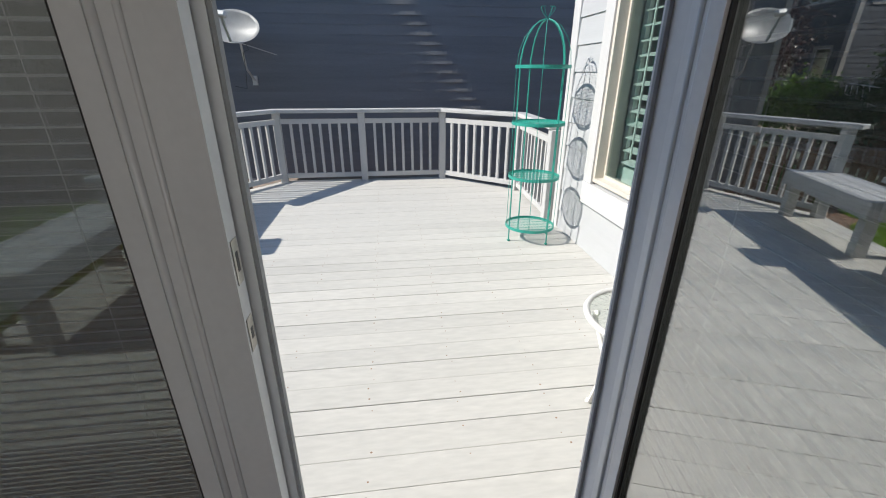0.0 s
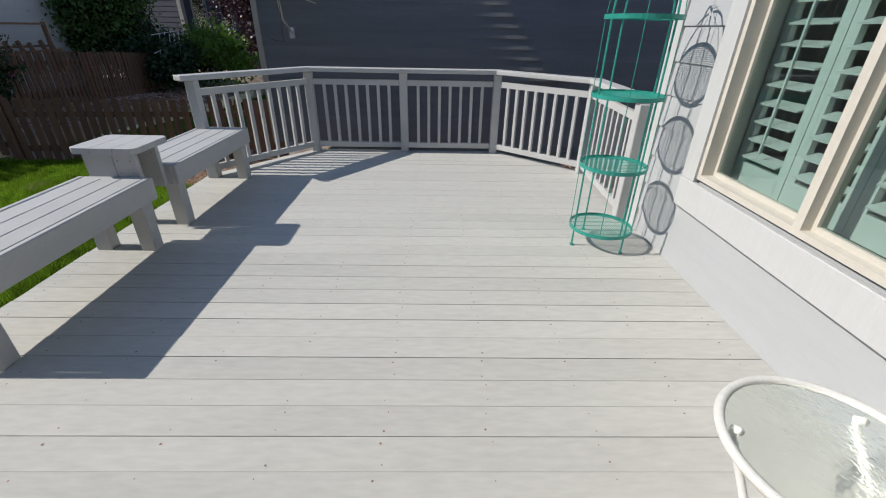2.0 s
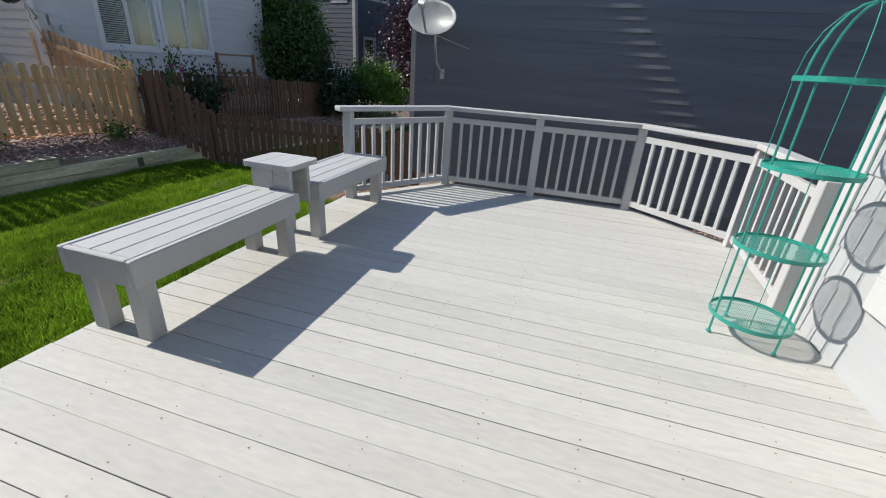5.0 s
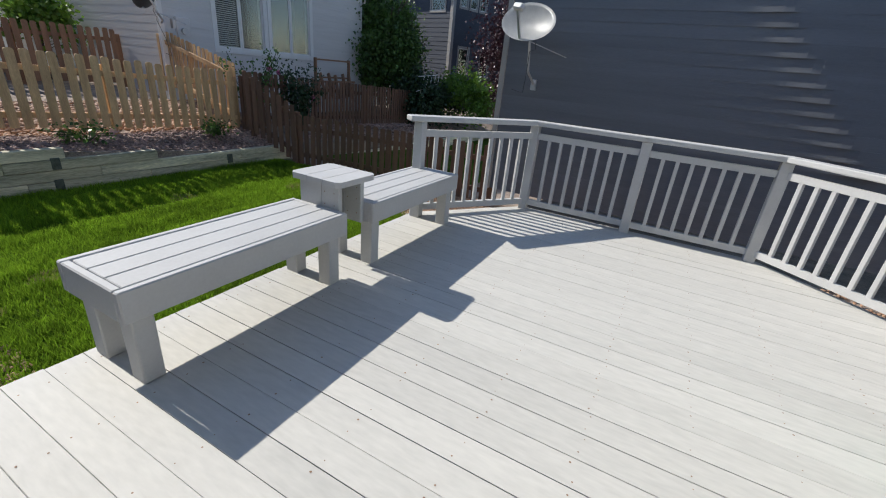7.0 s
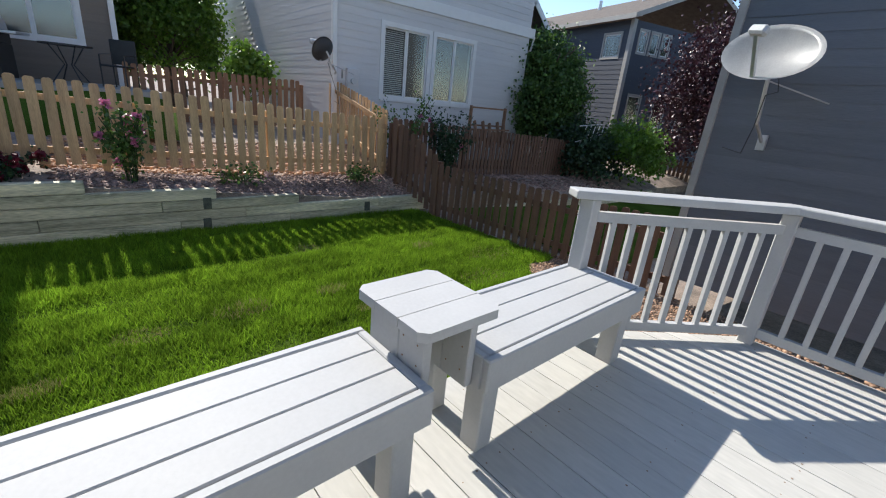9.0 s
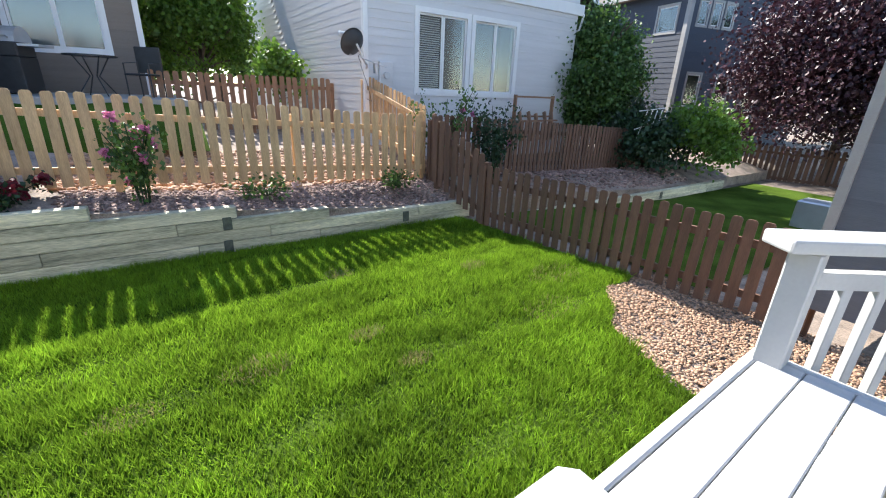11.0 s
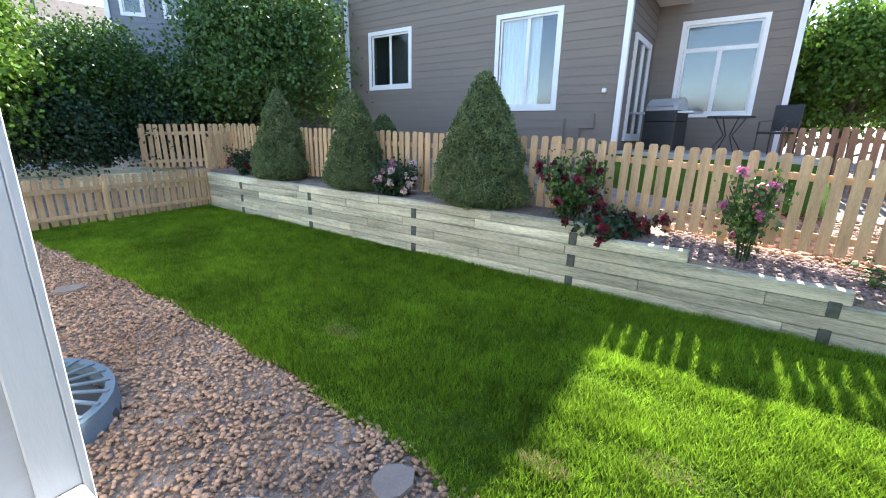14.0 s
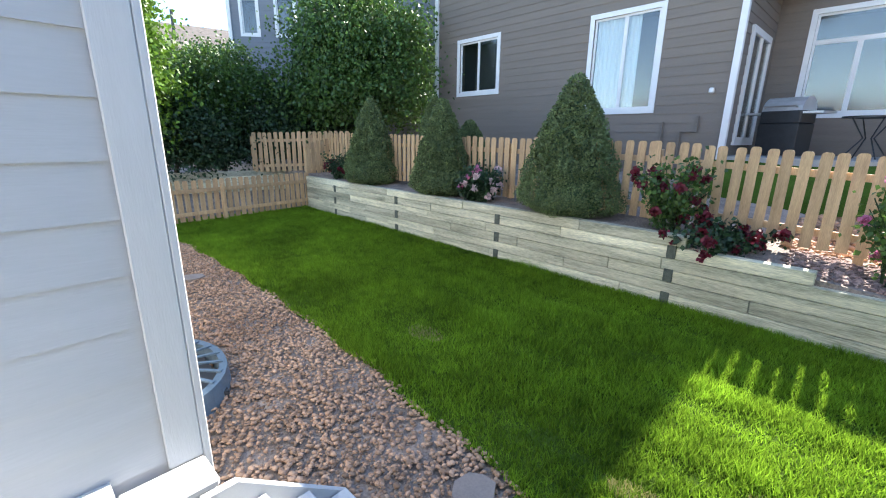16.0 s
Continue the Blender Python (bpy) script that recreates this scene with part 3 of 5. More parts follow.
def window(parent, u0, u1, z0, z1, bars=1, inside="blind", trim=0.10, tmat=None, vinyl=None, transom=0.0, name="window", label="", top=False):
    """A slider window in a wall's frame: outer trim, sash frames, panes, and what hangs behind."""
    tmat, vinyl = tmat or M_WTRIM, vinyl or M_WTRIM
    w = new(name)
    if parent:
        w.parent = parent
    if label:
        w["label"] = label
    bm = bmesh.new()
    box(bm, u0 - trim, 0.002, z0 - trim, u0, 0.032, z1 + trim)
    box(bm, u1, 0.002, z0 - trim, u1 + trim, 0.032, z1 + trim)
    box(bm, u0, 0.002, z1, u1, 0.032, z1 + trim)
    box(bm, u0, 0.002, z0 - trim, u1, 0.036, z0)
    part("trim", bm, tmat, w)
    edges = [u0 + (u1 - u0) * i / (bars + 1) for i in range(bars + 2)]
    zt = z1 - transom
    bm = bmesh.new()
    fw = 0.045
    for k, (a, b) in enumerate(zip(edges, edges[1:])):
        d = -0.03 if k % 2 else -0.012
        for p in ((a, z0, a + fw, zt), (b - fw, z0, b, zt), (a + fw, z0, b - fw, z0 + fw), (a + fw, zt - fw, b - fw, zt)):
            box(bm, p[0], d - 0.03, p[1], p[2], d, p[3])
    if transom:
        for p in ((u0, zt, u0 + fw, z1), (u1 - fw, zt, u1, z1), (u0 + fw, zt, u1 - fw, zt + fw), (u0 + fw, z1 - fw, u1 - fw, z1)):
            box(bm, p[0], -0.042, p[1], p[2], -0.012, p[3])
    part("window_frame", bm, vinyl, w)
    for k, (a, b) in enumerate(zip(edges, edges[1:])):
        d = -0.045 if k % 2 else -0.027
        o = part("pane", bx(a + fw, d - 0.002, z0 + fw, b - fw, d + 0.002, zt - fw), M_PANE, w)
        o.visible_shadow = False
    if transom:
        o = part("pane", bx(u0 + fw, -0.029, zt + fw, u1 - fw, -0.025, z1 - fw), M_PANE, w)
        o.visible_shadow = False
    # near-black lining stands in for the unlit room behind the panes
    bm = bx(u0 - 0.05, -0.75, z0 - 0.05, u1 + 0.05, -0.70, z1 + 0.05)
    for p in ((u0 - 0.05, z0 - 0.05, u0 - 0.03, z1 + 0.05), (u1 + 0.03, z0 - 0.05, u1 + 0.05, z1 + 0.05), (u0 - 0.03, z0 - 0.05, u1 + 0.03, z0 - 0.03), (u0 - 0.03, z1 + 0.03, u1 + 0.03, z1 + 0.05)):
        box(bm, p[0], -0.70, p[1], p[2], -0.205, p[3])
    part("dark_interior", bm, M_DARK_FILL, w)
    bm = bmesh.new()
    if inside == "blind":
        z = z0 + 0.06
        while z < zt - 0.05:
            bar(bm, (edges[len(edges) // 2] + 0.05, -0.10, z), (u1 - 0.05, -0.10, z), 0.045, 0.003, up=(0, 0.6, 1))
            z += 0.05
        part("blind", bm, M_BLIND, w)
    elif inside == "curtain":
        n = 44
        v = []
        for i in range(n + 1):
            u = u0 + 0.30 * (u1 - u0) + 0.68 * (u1 - u0) * i / n
            v.append((bm.verts.new((u, -0.12 + 0.022 * math.sin(i * 1.5), z0 + 0.02)), bm.verts.new((u, -0.12 + 0.022 * math.sin(i * 1.5), zt - 0.02))))
        for p, q in zip(v, v[1:]):
            bm.faces.new((p[0], q[0], q[1], p[1]))
        part("curtain", bm, M_CURTAIN, w, smooth=True)
    else:
        bm.free()
    return w


def hole(u0, u1, z0, z1):
    return (u0, u1, z0, z1)


def house_wall(house, m, u0, u1, z0, z1, material, wins=(), thick=0.2, lap=0.18, wave=None, proud=0.016):
    """One wall of a house, in the frame m: x along it, y outwards."""
    holes = [hole(*w[:4]) for w in wins]
    body = part("wall", wall_mesh(u0, u1, z0, z1, thick, holes), material, house)
    body.matrix_local = m
    siding(body, u0, u1, z0, z1, material, holes, lap=lap, wave=wave, proud=proud)
    for w in wins:
        kw = w[4] if len(w) > 4 else {}
        ob = window(house, *w[:4], **kw)
        ob.matrix_local = m
    return body


def gable_roof(house, x0, x1, y0, y1, z, rise, along='y', over=0.35, material=None, trim=None):
    """A gable roof over a plan, its ridge along x or y, with fascia boards."""
    bm = bmesh.new()
    x0, x1, y0, y1 = x0 - over, x1 + over, y0 - over, y1 + over
    if along == 'y':
        xm = (x0 + x1) / 2
        pts = [((x0, y0, z), (xm, y0, z + rise), (x1, y0, z)), ((x0, y1, z), (xm, y1, z + rise), (x1, y1, z))]
    else:
        ym = (y0 + y1) / 2
        pts = [((x0, y0, z), (x0, ym, z + rise), (x0, y1, z)), ((x1, y0, z), (x1, ym, z + rise), (x1, y1, z))]
    q = [[[bm.verts.new((p[0], p[1], p[2] + dz)) for p in side] for dz in (0, 0.14)] for side in pts]
    for s in (0, 1):
        a, b = q[s][0], q[s][1]
        bm.faces.new((a[0], a[1], b[1], b[0]))
        bm.faces.new((a[1], a[2], b[2], b[1]))
    for k in (0, 1):
        for i in (0, 1):
            bm.faces.new((q[0][k][i], q[0][k][i + 1], q[1][k][i + 1], q[1][k][i]))
    for i in (0, 2):
        bm.faces.new((q[0][0][i], q[0][1][i], q[1][1][i], q[1][0][i]))
    part("roof", bm, material or M_ROOF, house)
    bm = bmesh.new()
    for s in (0, 1):
        off = -0.015 if s == 0 else 0.015
        for i in (0, 1):
            a, b = Vector(pts[s][i]), Vector(pts[s][i + 1])
            d = Vector((0, off, 0)) if along == 'y' else Vector((off, 0, 0))
            bar(bm, a + d + Vector((0, 0, 0.04)), b + d + Vector((0, 0, 0.04)), 0.03, 0.2)
    for i in (0, 2):
        a, b = Vector(pts[0][i]), Vector(pts[1][i])
        bar(bm, a + Vector((0, 0, 0.04)), b + Vector((0, 0, 0.04)), 0.04, 0.2)
    part("fascia", bm, trim or M_WTRIM, house)


def gable_end(house, m, u0, u1, z, rise, material):
    bm = bmesh.new()
    um = (u0 + u1) / 2
    lo = [bm.verts.new(p) for p in ((u0, 0.0, z), (u1, 0.0, z), (um, 0.0, z + rise))]
    hi = [bm.verts.new(p) for p in ((u0, -0.1, z), (u1, -0.1, z), (um, -0.1, z + rise))]
    bm.faces.new(lo)
    bm.faces.new(hi)
    for i in range(3):
        bm.faces.new((lo[i], lo[(i + 1) % 3], hi[(i + 1) % 3], hi[i]))
    ob = part("gable_wall", bm, material, house)
    ob.matrix_local = m


def corner_board(house, x, y, z0, z1, w=0.11, material=None):
    return part("corner_board", bx(x - w / 2, y - w / 2, z0, x + w / 2, y + w / 2, z1), material or M_WTRIM, house)


def downspout(house, pts, material=None):
    bm = bmesh.new()
    tube(bm, pts, 0.035, 6)
    return part("downspout", bm, material or M_WTRIM, house)


FACE_E = Matrix.Rotation(-math.pi / 2, 4, 'Z')       # a wall that faces +x: its x axis runs towards -y


def facing_east(x):
    """Frame of a wall on the plane x that faces +x; u is -y."""
    return Matrix.Translation((x, 0, 0)) @ FACE_E


def facing_south(y):
    """Frame of a wall on the plane y that faces -y; u is -x."""
    return Matrix.Translation((0, y, 0)) @ Matrix.Rotation(math.pi, 4, 'Z')


def facing_north(y):
    return Matrix.Translation((0, y, 0))


# taupe house behind the cedar fence
GH = thing("house", "taupe two-storey house with white trimmed windows behind the fence", "house", group="neighbouring houses")
house_wall(GH, facing_east(-11.2), -0.24, 7.75, 0.0, 6.4, M_SIDE_GREY, wins=(
    (1.18, 2.60, 1.93, 3.85, dict(bars=1, inside="curtain")),
    (5.38, 6.80, 2.56, 3.92, dict(bars=1, inside="none")),
    (1.5, 2.7, 5.0, 5.9, dict(inside="none")),
))
house_wall(GH, facing_east(-14.0), -3.05, 0.0, 0.0, 4.6, M_SIDE_GREY, wins=(
    (-2.42, -0.92, 1.88, 3.86, dict(bars=1, inside="none", transom=0.55)),
))
house_wall(GH, facing_north(0.24), -14.0, -11.2, 0.0, 6.4, M_SIDE_GREY)
house_wall(GH, facing_north(3.05), -20.0, -14.0, 0.0, 4.6, M_SIDE_GREY)
house_wall(GH, facing_south(-7.75), 11.2, 20.0, 0.0, 6.4, M_SIDE_GREY)
part("wall", bx(-14.2, -7.6, 4.6, -11.4, 0.95, 6.4), M_SIDE_GREY, GH)
part("porch_soffit", bx(-14.0, 0.26, 4.35, -11.0, 0.95, 4.6), M_WTRIM, GH)
gable_roof(GH, -20, -11.2, -7.75, 0.95, 6.4, 2.2, 'y', over=0.25)
part("roof", prism(bmesh.new(), [(-20, 1.4), (-13.8, 1.4), (-13.8, 3.3), (-20, 3.3)], 4.6, 4.8), M_ROOF, GH)
corner_board(GH, -11.17, 0.27, 0.0, 6.4)
corner_board(GH, -13.97, 3.08, 0.0, 4.6)
corner_board(GH, -11.17, -7.77, 0.0, 6.4)
sd = new("patio_door")
sd.parent = GH
bm = bmesh.new()
for a, b in ((-13.5, -13.38), (-12.75, -12.66), (-12.02, -11.9)):
    box(bm, a, 0.24, 1.2, b, 0.30, 3.42)
for a, b in ((-13.38, -12.75), (-12.66, -12.02)):
    box(bm, a, 0.24, 3.30, b, 0.30, 3.42)
    box(bm, a, 0.24, 1.2, b, 0.30, 1.36)
part("frame", bm, M_WTRIM, sd)
part("pane", bx(-13.4, 0.262, 1.3, -12.0, 0.268, 3.35), M_PANE, sd)
o = part("vent_cap", bx(-11.2, -0.10, 2.16, -11.12, -0.01, 2.26, bevel=0.02), M_WTRIM, GH)
bm = bmesh.new()
tube(bm, [(-11.14, -0.5, 0.3), (-11.14, -0.5, 1.45), (-11.14, -0.2, 1.45), (-11.14, -0.2, 1.75)], 0.02, 6)
tube(bm, [(-11.14, -0.85, 0.3), (-11.14, -0.85, 1.65)], 0.02, 6)
part("gas_pipe", bm, M_SIDE_GREY, GH)
part("patio_slab", bx(-14.0, 0.3, 0.78, -11.0, 3.6, 1.0), M_CONCRETE, GH)

# pale house
WH = thing("house", "pale grey house with two wide white trimmed windows", "house", group="neighbouring houses")
house_wall(WH, facing_east(-11.1), -14.3, -7.3, -0.4, 3.85, M_SIDE_PALE, wins=(
    (-10.15, -8.72, 1.36, 3.10, dict(bars=1, inside="blind", trim=0.12)), (-11.85, -10.42, 1.36, 3.10, dict(bars=1, inside="none", trim=0.12)),
))
# the wave is a made-up bow in the boards that draws slanting sun streaks
house_wall(WH, facing_south(7.3), 11.1, 24.0, -0.4, 5.6, M_SIDE_PALE, wave=lambda u, z: 0.10 * math.exp(-((u - 16.9 + 0.82 * (2 - z)) / 0.42) ** 2), proud=0.006)
house_wall(WH, facing_east(-12.4), -16.5, -14.3, -0.4, 3.85, M_SIDE_PALE, wins=((-15.4, -14.7, 1.2, 3.3, dict(bars=0, inside="none")),))
part("wall", bx(-24, 7.4, 3.85, -11.25, 14.3, 5.6), M_SIDE_PALE, WH)
part("band_board", bx(-11.09, 7.3, 3.66, -11.04, 14.5, 3.95), M_WTRIM, WH)
house_wall(WH, facing_east(-11.1), -14.3, -7.3, 3.95, 5.6, M_SIDE_PALE)
gable_roof(WH, -24, -11.1, 7.3, 14.3, 5.6, 2.0, 'y', over=0.06)
part("wall", bx(-19, 14.3, -0.4, -12.6, 18.0, 3.85), M_SIDE_PALE, WH)
gable_roof(WH, -19, -12.4, 14.3, 16.6, 3.85, 1.2, 'x', over=0.3)
corner_board(WH, -11.07, 7.3, -0.4, 5.6)
downspout(WH, [(-11.0, 14.45, 3.7), (-11.15, 14.5, 3.3), (-12.3, 14.6, 3.1), (-12.3, 14.6, -0.3)])
mb = part("meter_box", bx(-11.1, 7.62, 1.05, -10.98, 7.95, 1.95, bevel=0.01), M_SIDE_PALE, WH)
bm = bmesh.new()
tube(bm, [(-10.98, 7.78, 1.65), (-10.9, 7.78, 1.65)], 0.075, 12)
part("meter_glass", bm, M_GALV, mb)

# slate house beside the deck
DH = thing("house", "dark slate house with lapped siding close behind the deck railing", "house", group="neighbouring houses")


def streak_bulge(u, z):
    """The boards bow outwards a little in a slanting band, added to draw streaks of sun."""
    x = -u
    k = math.exp(-((x - 1.15 - 0.76 * (2.5 - z)) / 0.36) ** 2) * min(1, max(0, (3.6 - z) / 0.8)) * (1 if z > 0.3 else 0)
    return 0.07 * k + 0.0015 * noise.noise((u * 0.7, z * 3, 0))


house_wall(DH, facing_south(10.0), -14.0, 3.36, -1.0, 6.6, M_SIDE_DARK, lap=0.2, wave=streak_bulge, proud=0.012)
house_wall(DH, Matrix.Translation((-3.36, 0, 0)) @ Matrix.Rotation(math.pi / 2, 4, 'Z'), 10.0, 20.0, -1.0, 6.6, M_SIDE_DARK, lap=0.2)
corner_board(DH, -3.37, 9.99, -1.0, 6.6, 0.10, M_GTRIM)
gable_roof(DH, -3.36, 14, 10.0, 20.0, 6.6, 2.4, 'x', over=0.35, trim=M_GTRIM)
DH.matrix_world = Matrix.Translation((-3.36, 10, 0)) @ Matrix.Rotation(radians(2.4), 4, 'Z') @ Matrix.Translation((3.36, -10, 0))

# blue house farther along
BH = thing("house", "navy blue two-storey house with tan trim beyond the trees", "house", group="neighbouring houses")
BH.matrix_world = pose(-12.2, 22.4, 0, 0, 0, -12)
plain = dict(bars=0, inside="none", tmat=M_GTRIM)
house_wall(BH, facing_east(0), -9.0, 0.0, -1.0, 5.75, M_SIDE_BLUE, wins=tuple((-y - 0.8, -y, 1.15, 2.5, plain) for y in (0.7, 2.6, 4.6)) + tuple((-y - 0.5, -y, 4.45, 5.35, plain) for y in (0.55, 1.35, 2.15)), lap=0.22)
house_wall(BH, facing_south(0), 0.0, 14.0, -1.0, 5.75, M_SIDE_BLUE, wins=((0.6, 1.6, 4.2, 5.2, plain), (8.0, 9.0, 4.2, 5.2, plain)), lap=0.22)
corner_board(BH, 0, 0, -1.0, 5.75, 0.2, M_GTRIM)
gable_roof(BH, -14, 0, 0, 9, 5.75, 2.0, 'x', over=0.5, trim=M_GTRIM)
for x, y in ((-6.0, 3.4), (-3.0, 3.6)):
    bm = bmesh.new()
    tube(bm, [(x, y, 6.8), (x, y, 7.9)], 0.1, 8)
    part("roof_vent", bm, M_GALV, BH)

# mist-blue house down the other way
MH = thing("house", "blue-grey two-storey house behind large trees", "house", group="neighbouring houses")
MH.matrix_world = pose(-8.3, -17.2, 0, 0, 0, 51)
clear = dict(inside="none")
house_wall(MH, facing_east(0), -10.5, 0.0, 0.0, 7.6, M_SIDE_MIST, wins=((-1.1, -0.5, 5.3, 6.6, dict(bars=0, inside="none")), (-2.6, -1.9, 5.3, 6.7, dict(bars=0, inside="none")),
    (-5.0, -3.4, 5.4, 7.0, clear), (-4.3, -3.5, 3.0, 4.2, clear), (-9.4, -8.5, 5.0, 6.6, clear)), lap=0.2)
house_wall(MH, facing_south(0), 0, 8, 0, 7.6, M_SIDE_MIST, lap=0.2)
house_wall(MH, facing_north(10.5), -8, 0, 0, 7.6, M_SIDE_MIST, lap=0.2)
corner_board(MH, 0, 0, 0, 7.6, 0.14)
gable_roof(MH, -8, 0, 0, 10.5, 7.6, 2.2, 'y', over=0.35)
TH = thing("house", "tan single-storey house with brown shingle roof far off", "house", group="neighbouring houses")
TH.matrix_world = pose(-7.0, -27.0, 0, 0, 0, 78)
house_wall(TH, facing_east(0), -8, 8, 0.0, 5.6, M_STUCCO, wins=((-2, 0, 2.6, 4.2, clear),), lap=0.3)
house_wall(TH, facing_south(-8), 0, 9, 0.0, 5.6, M_STUCCO, lap=0.3)
gable_roof(TH, -9, 0, -8, 8, 5.6, 2.4, 'y', over=0.6, trim=M_STUCCO)
bm = bmesh.new()
tube(bm, [(-2, 1.5, 6.4), (-2, 1.5, 8.4)], 0.09, 8)
part("roof_vent", bm, M_BLACK, TH)


# ---- trees and plants ----
def leaves(name, pts, size, material, parent, seed, per=1, up=0.3, shape=0.45):
    """Many small folded leaves round the points given."""
    r = np.random.default_rng(seed)
    p = np.repeat(np.asarray(pts), per, 0)
    n = len(p)
    s = size * r.uniform(0.6, 1.3, n)
    d = r.normal(size=(n, 3))
    d[:, 2] -= up
    d /= np.linalg.norm(d, axis=1)[:, None]
    q = np.cross(d, r.normal(size=(n, 3)))
    q /= np.linalg.norm(q, axis=1)[:, None]
    v = np.empty((n, 4, 3))
    v[:, 0] = p
    v[:, 1] = p + d * (s * 0.55)[:, None] + q * (s * shape)[:, None]
    v[:, 2] = p + d * s[:, None]
    v[:, 3] = p + d * (s * 0.55)[:, None] - q * (s * shape)[:, None]
    v[:, 2, 2] -= 0.15 * s
    me = bpy.data.meshes.new(name)
    me.vertices.add(4 * n)
    me.vertices.foreach_set("co", v.reshape(-1))
    me.loops.add(4 * n)
    me.loops.foreach_set("vertex_index", np.arange(4 * n, dtype=np.int32))
    me.polygons.add(n)
    me.polygons.foreach_set("loop_start", np.arange(0, 4 * n, 4, dtype=np.int32))
    me.update(calc_edges=True)
    me.materials.append(material)
    ob = new(name, me)
    ob.parent = parent
    return ob


def crown_points(r, centre, radii, clumps, each, spread):
    """Clumps of leaf points on and in a lumpy crown, with gaps between them."""
    pts = []
    for _ in range(clumps):
        d = r.normal(size=3)
        d /= np.linalg.norm(d)
        if d[2] < -0.5:
            d[2] *= -0.6
        k = 0.35 + 0.65 * r.random() ** 0.45
        c = np.array(centre) + d * k * np.array(radii) * (0.85 + 0.3 * r.random())
        e = r.normal(size=(each, 3)) * spread * r.uniform(0.6, 1.3)
        pts.append(c + e * (1, 1, 0.75))
    return np.concatenate(pts)


def tree(name, label, x, y, z, height, radii, material, clumps, each, size, seed, spread=0.3, trunk=0.12, cat="tree", low=0.35):
    r = np.random.default_rng(seed)
    t = thing(name, label, cat, pose(x, y, z), group="trees and shrubs")
    c = (0, 0, height - radii[2])
    bm = bmesh.new()
    k = 7
    pts = [(0.06 * math.sin(i * 1.3), 0.06 * math.cos(i * 1.7), height * 0.8 * i / k - 0.1) for i in range(k + 1)]
    for i in range(k):
        ra, rb = trunk * (1 - 0.11 * i), trunk * (1 - 0.11 * (i + 1))
        bmesh.ops.create_cone(bm, cap_ends=True, segments=8, radius1=ra, radius2=rb, depth=(Vector(pts[i + 1]) - Vector(pts[i])).length,
                              matrix=Matrix.Translation((Vector(pts[i]) + Vector(pts[i + 1])) / 2) @ (Vector(pts[i + 1]) - Vector(pts[i])).to_track_quat('Z', 'Y').to_matrix().to_4x4())
    for i in range(16):
        a = i * 2.4
        s = height * (low + 0.4 * r.random())
        e = Vector((radii[0] * 0.75 * math.cos(a), radii[1] * 0.75 * math.sin(a), s + radii[2] * 0.5 * r.random()))
        tube(bm, [(0, 0, s * 0.8), tuple(e * 0.5 + Vector((0, 0, s * 0.45))), tuple(e)], trunk * 0.22, 5)
    part("trunk", bm, M_BARK, t)
    leaves("crown", crown_points(r, c, radii, clumps, each, spread), size, material, t, seed)
    return t


def spruce(x, y, z, h, rad, seed):
    """A dense dwarf spruce: a cone of short needle tufts with lumps."""
    r = np.random.default_rng(seed)
    t = thing("dwarf_spruce", "dense cone-shaped dwarf spruce in the raised bed", "shrub", pose(x, y, z), group="dwarf spruces")
    n = 36000
    u = 1 - np.sqrt(1 - r.random(n) * 0.9995)
    a = r.uniform(0, 2 * np.pi, n)
    prof = rad * np.power(np.clip(1 - u, 0, 1), 0.72) * np.clip(0.55 + 5 * u, 0, 1)
    lump = np.array([noise.noise((math.cos(b) * 2.4 + seed, math.sin(b) * 2.4, c * h * 4.2)) for b, c in zip(a, u)])
    rr = prof * (1 + 0.22 * lump) * r.uniform(0.80, 1.03, n)
    p = np.stack([rr * np.cos(a), rr * np.sin(a), 0.03 + u * h], 1)
    leaves("foliage", p, 0.042, M_SPRUCE, t, seed, shape=0.3, up=-0.5)
    # solid filler cone; its dark colour stands for shade between the tufts
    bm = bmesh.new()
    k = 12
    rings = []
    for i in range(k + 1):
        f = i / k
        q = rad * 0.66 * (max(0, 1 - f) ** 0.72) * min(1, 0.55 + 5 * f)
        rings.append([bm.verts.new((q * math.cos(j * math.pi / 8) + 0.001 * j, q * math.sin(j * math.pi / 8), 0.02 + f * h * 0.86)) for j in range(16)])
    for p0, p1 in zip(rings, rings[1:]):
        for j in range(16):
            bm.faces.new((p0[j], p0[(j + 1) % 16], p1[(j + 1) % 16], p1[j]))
    part("dark_core", bm, M_LEAF_DARK, t)
    bm = bmesh.new()
    tube(bm, [(0, 0, -0.1), (0, 0, 0.3)], 0.05, 8)
    part("trunk", bm, M_BARK, t)
    return t


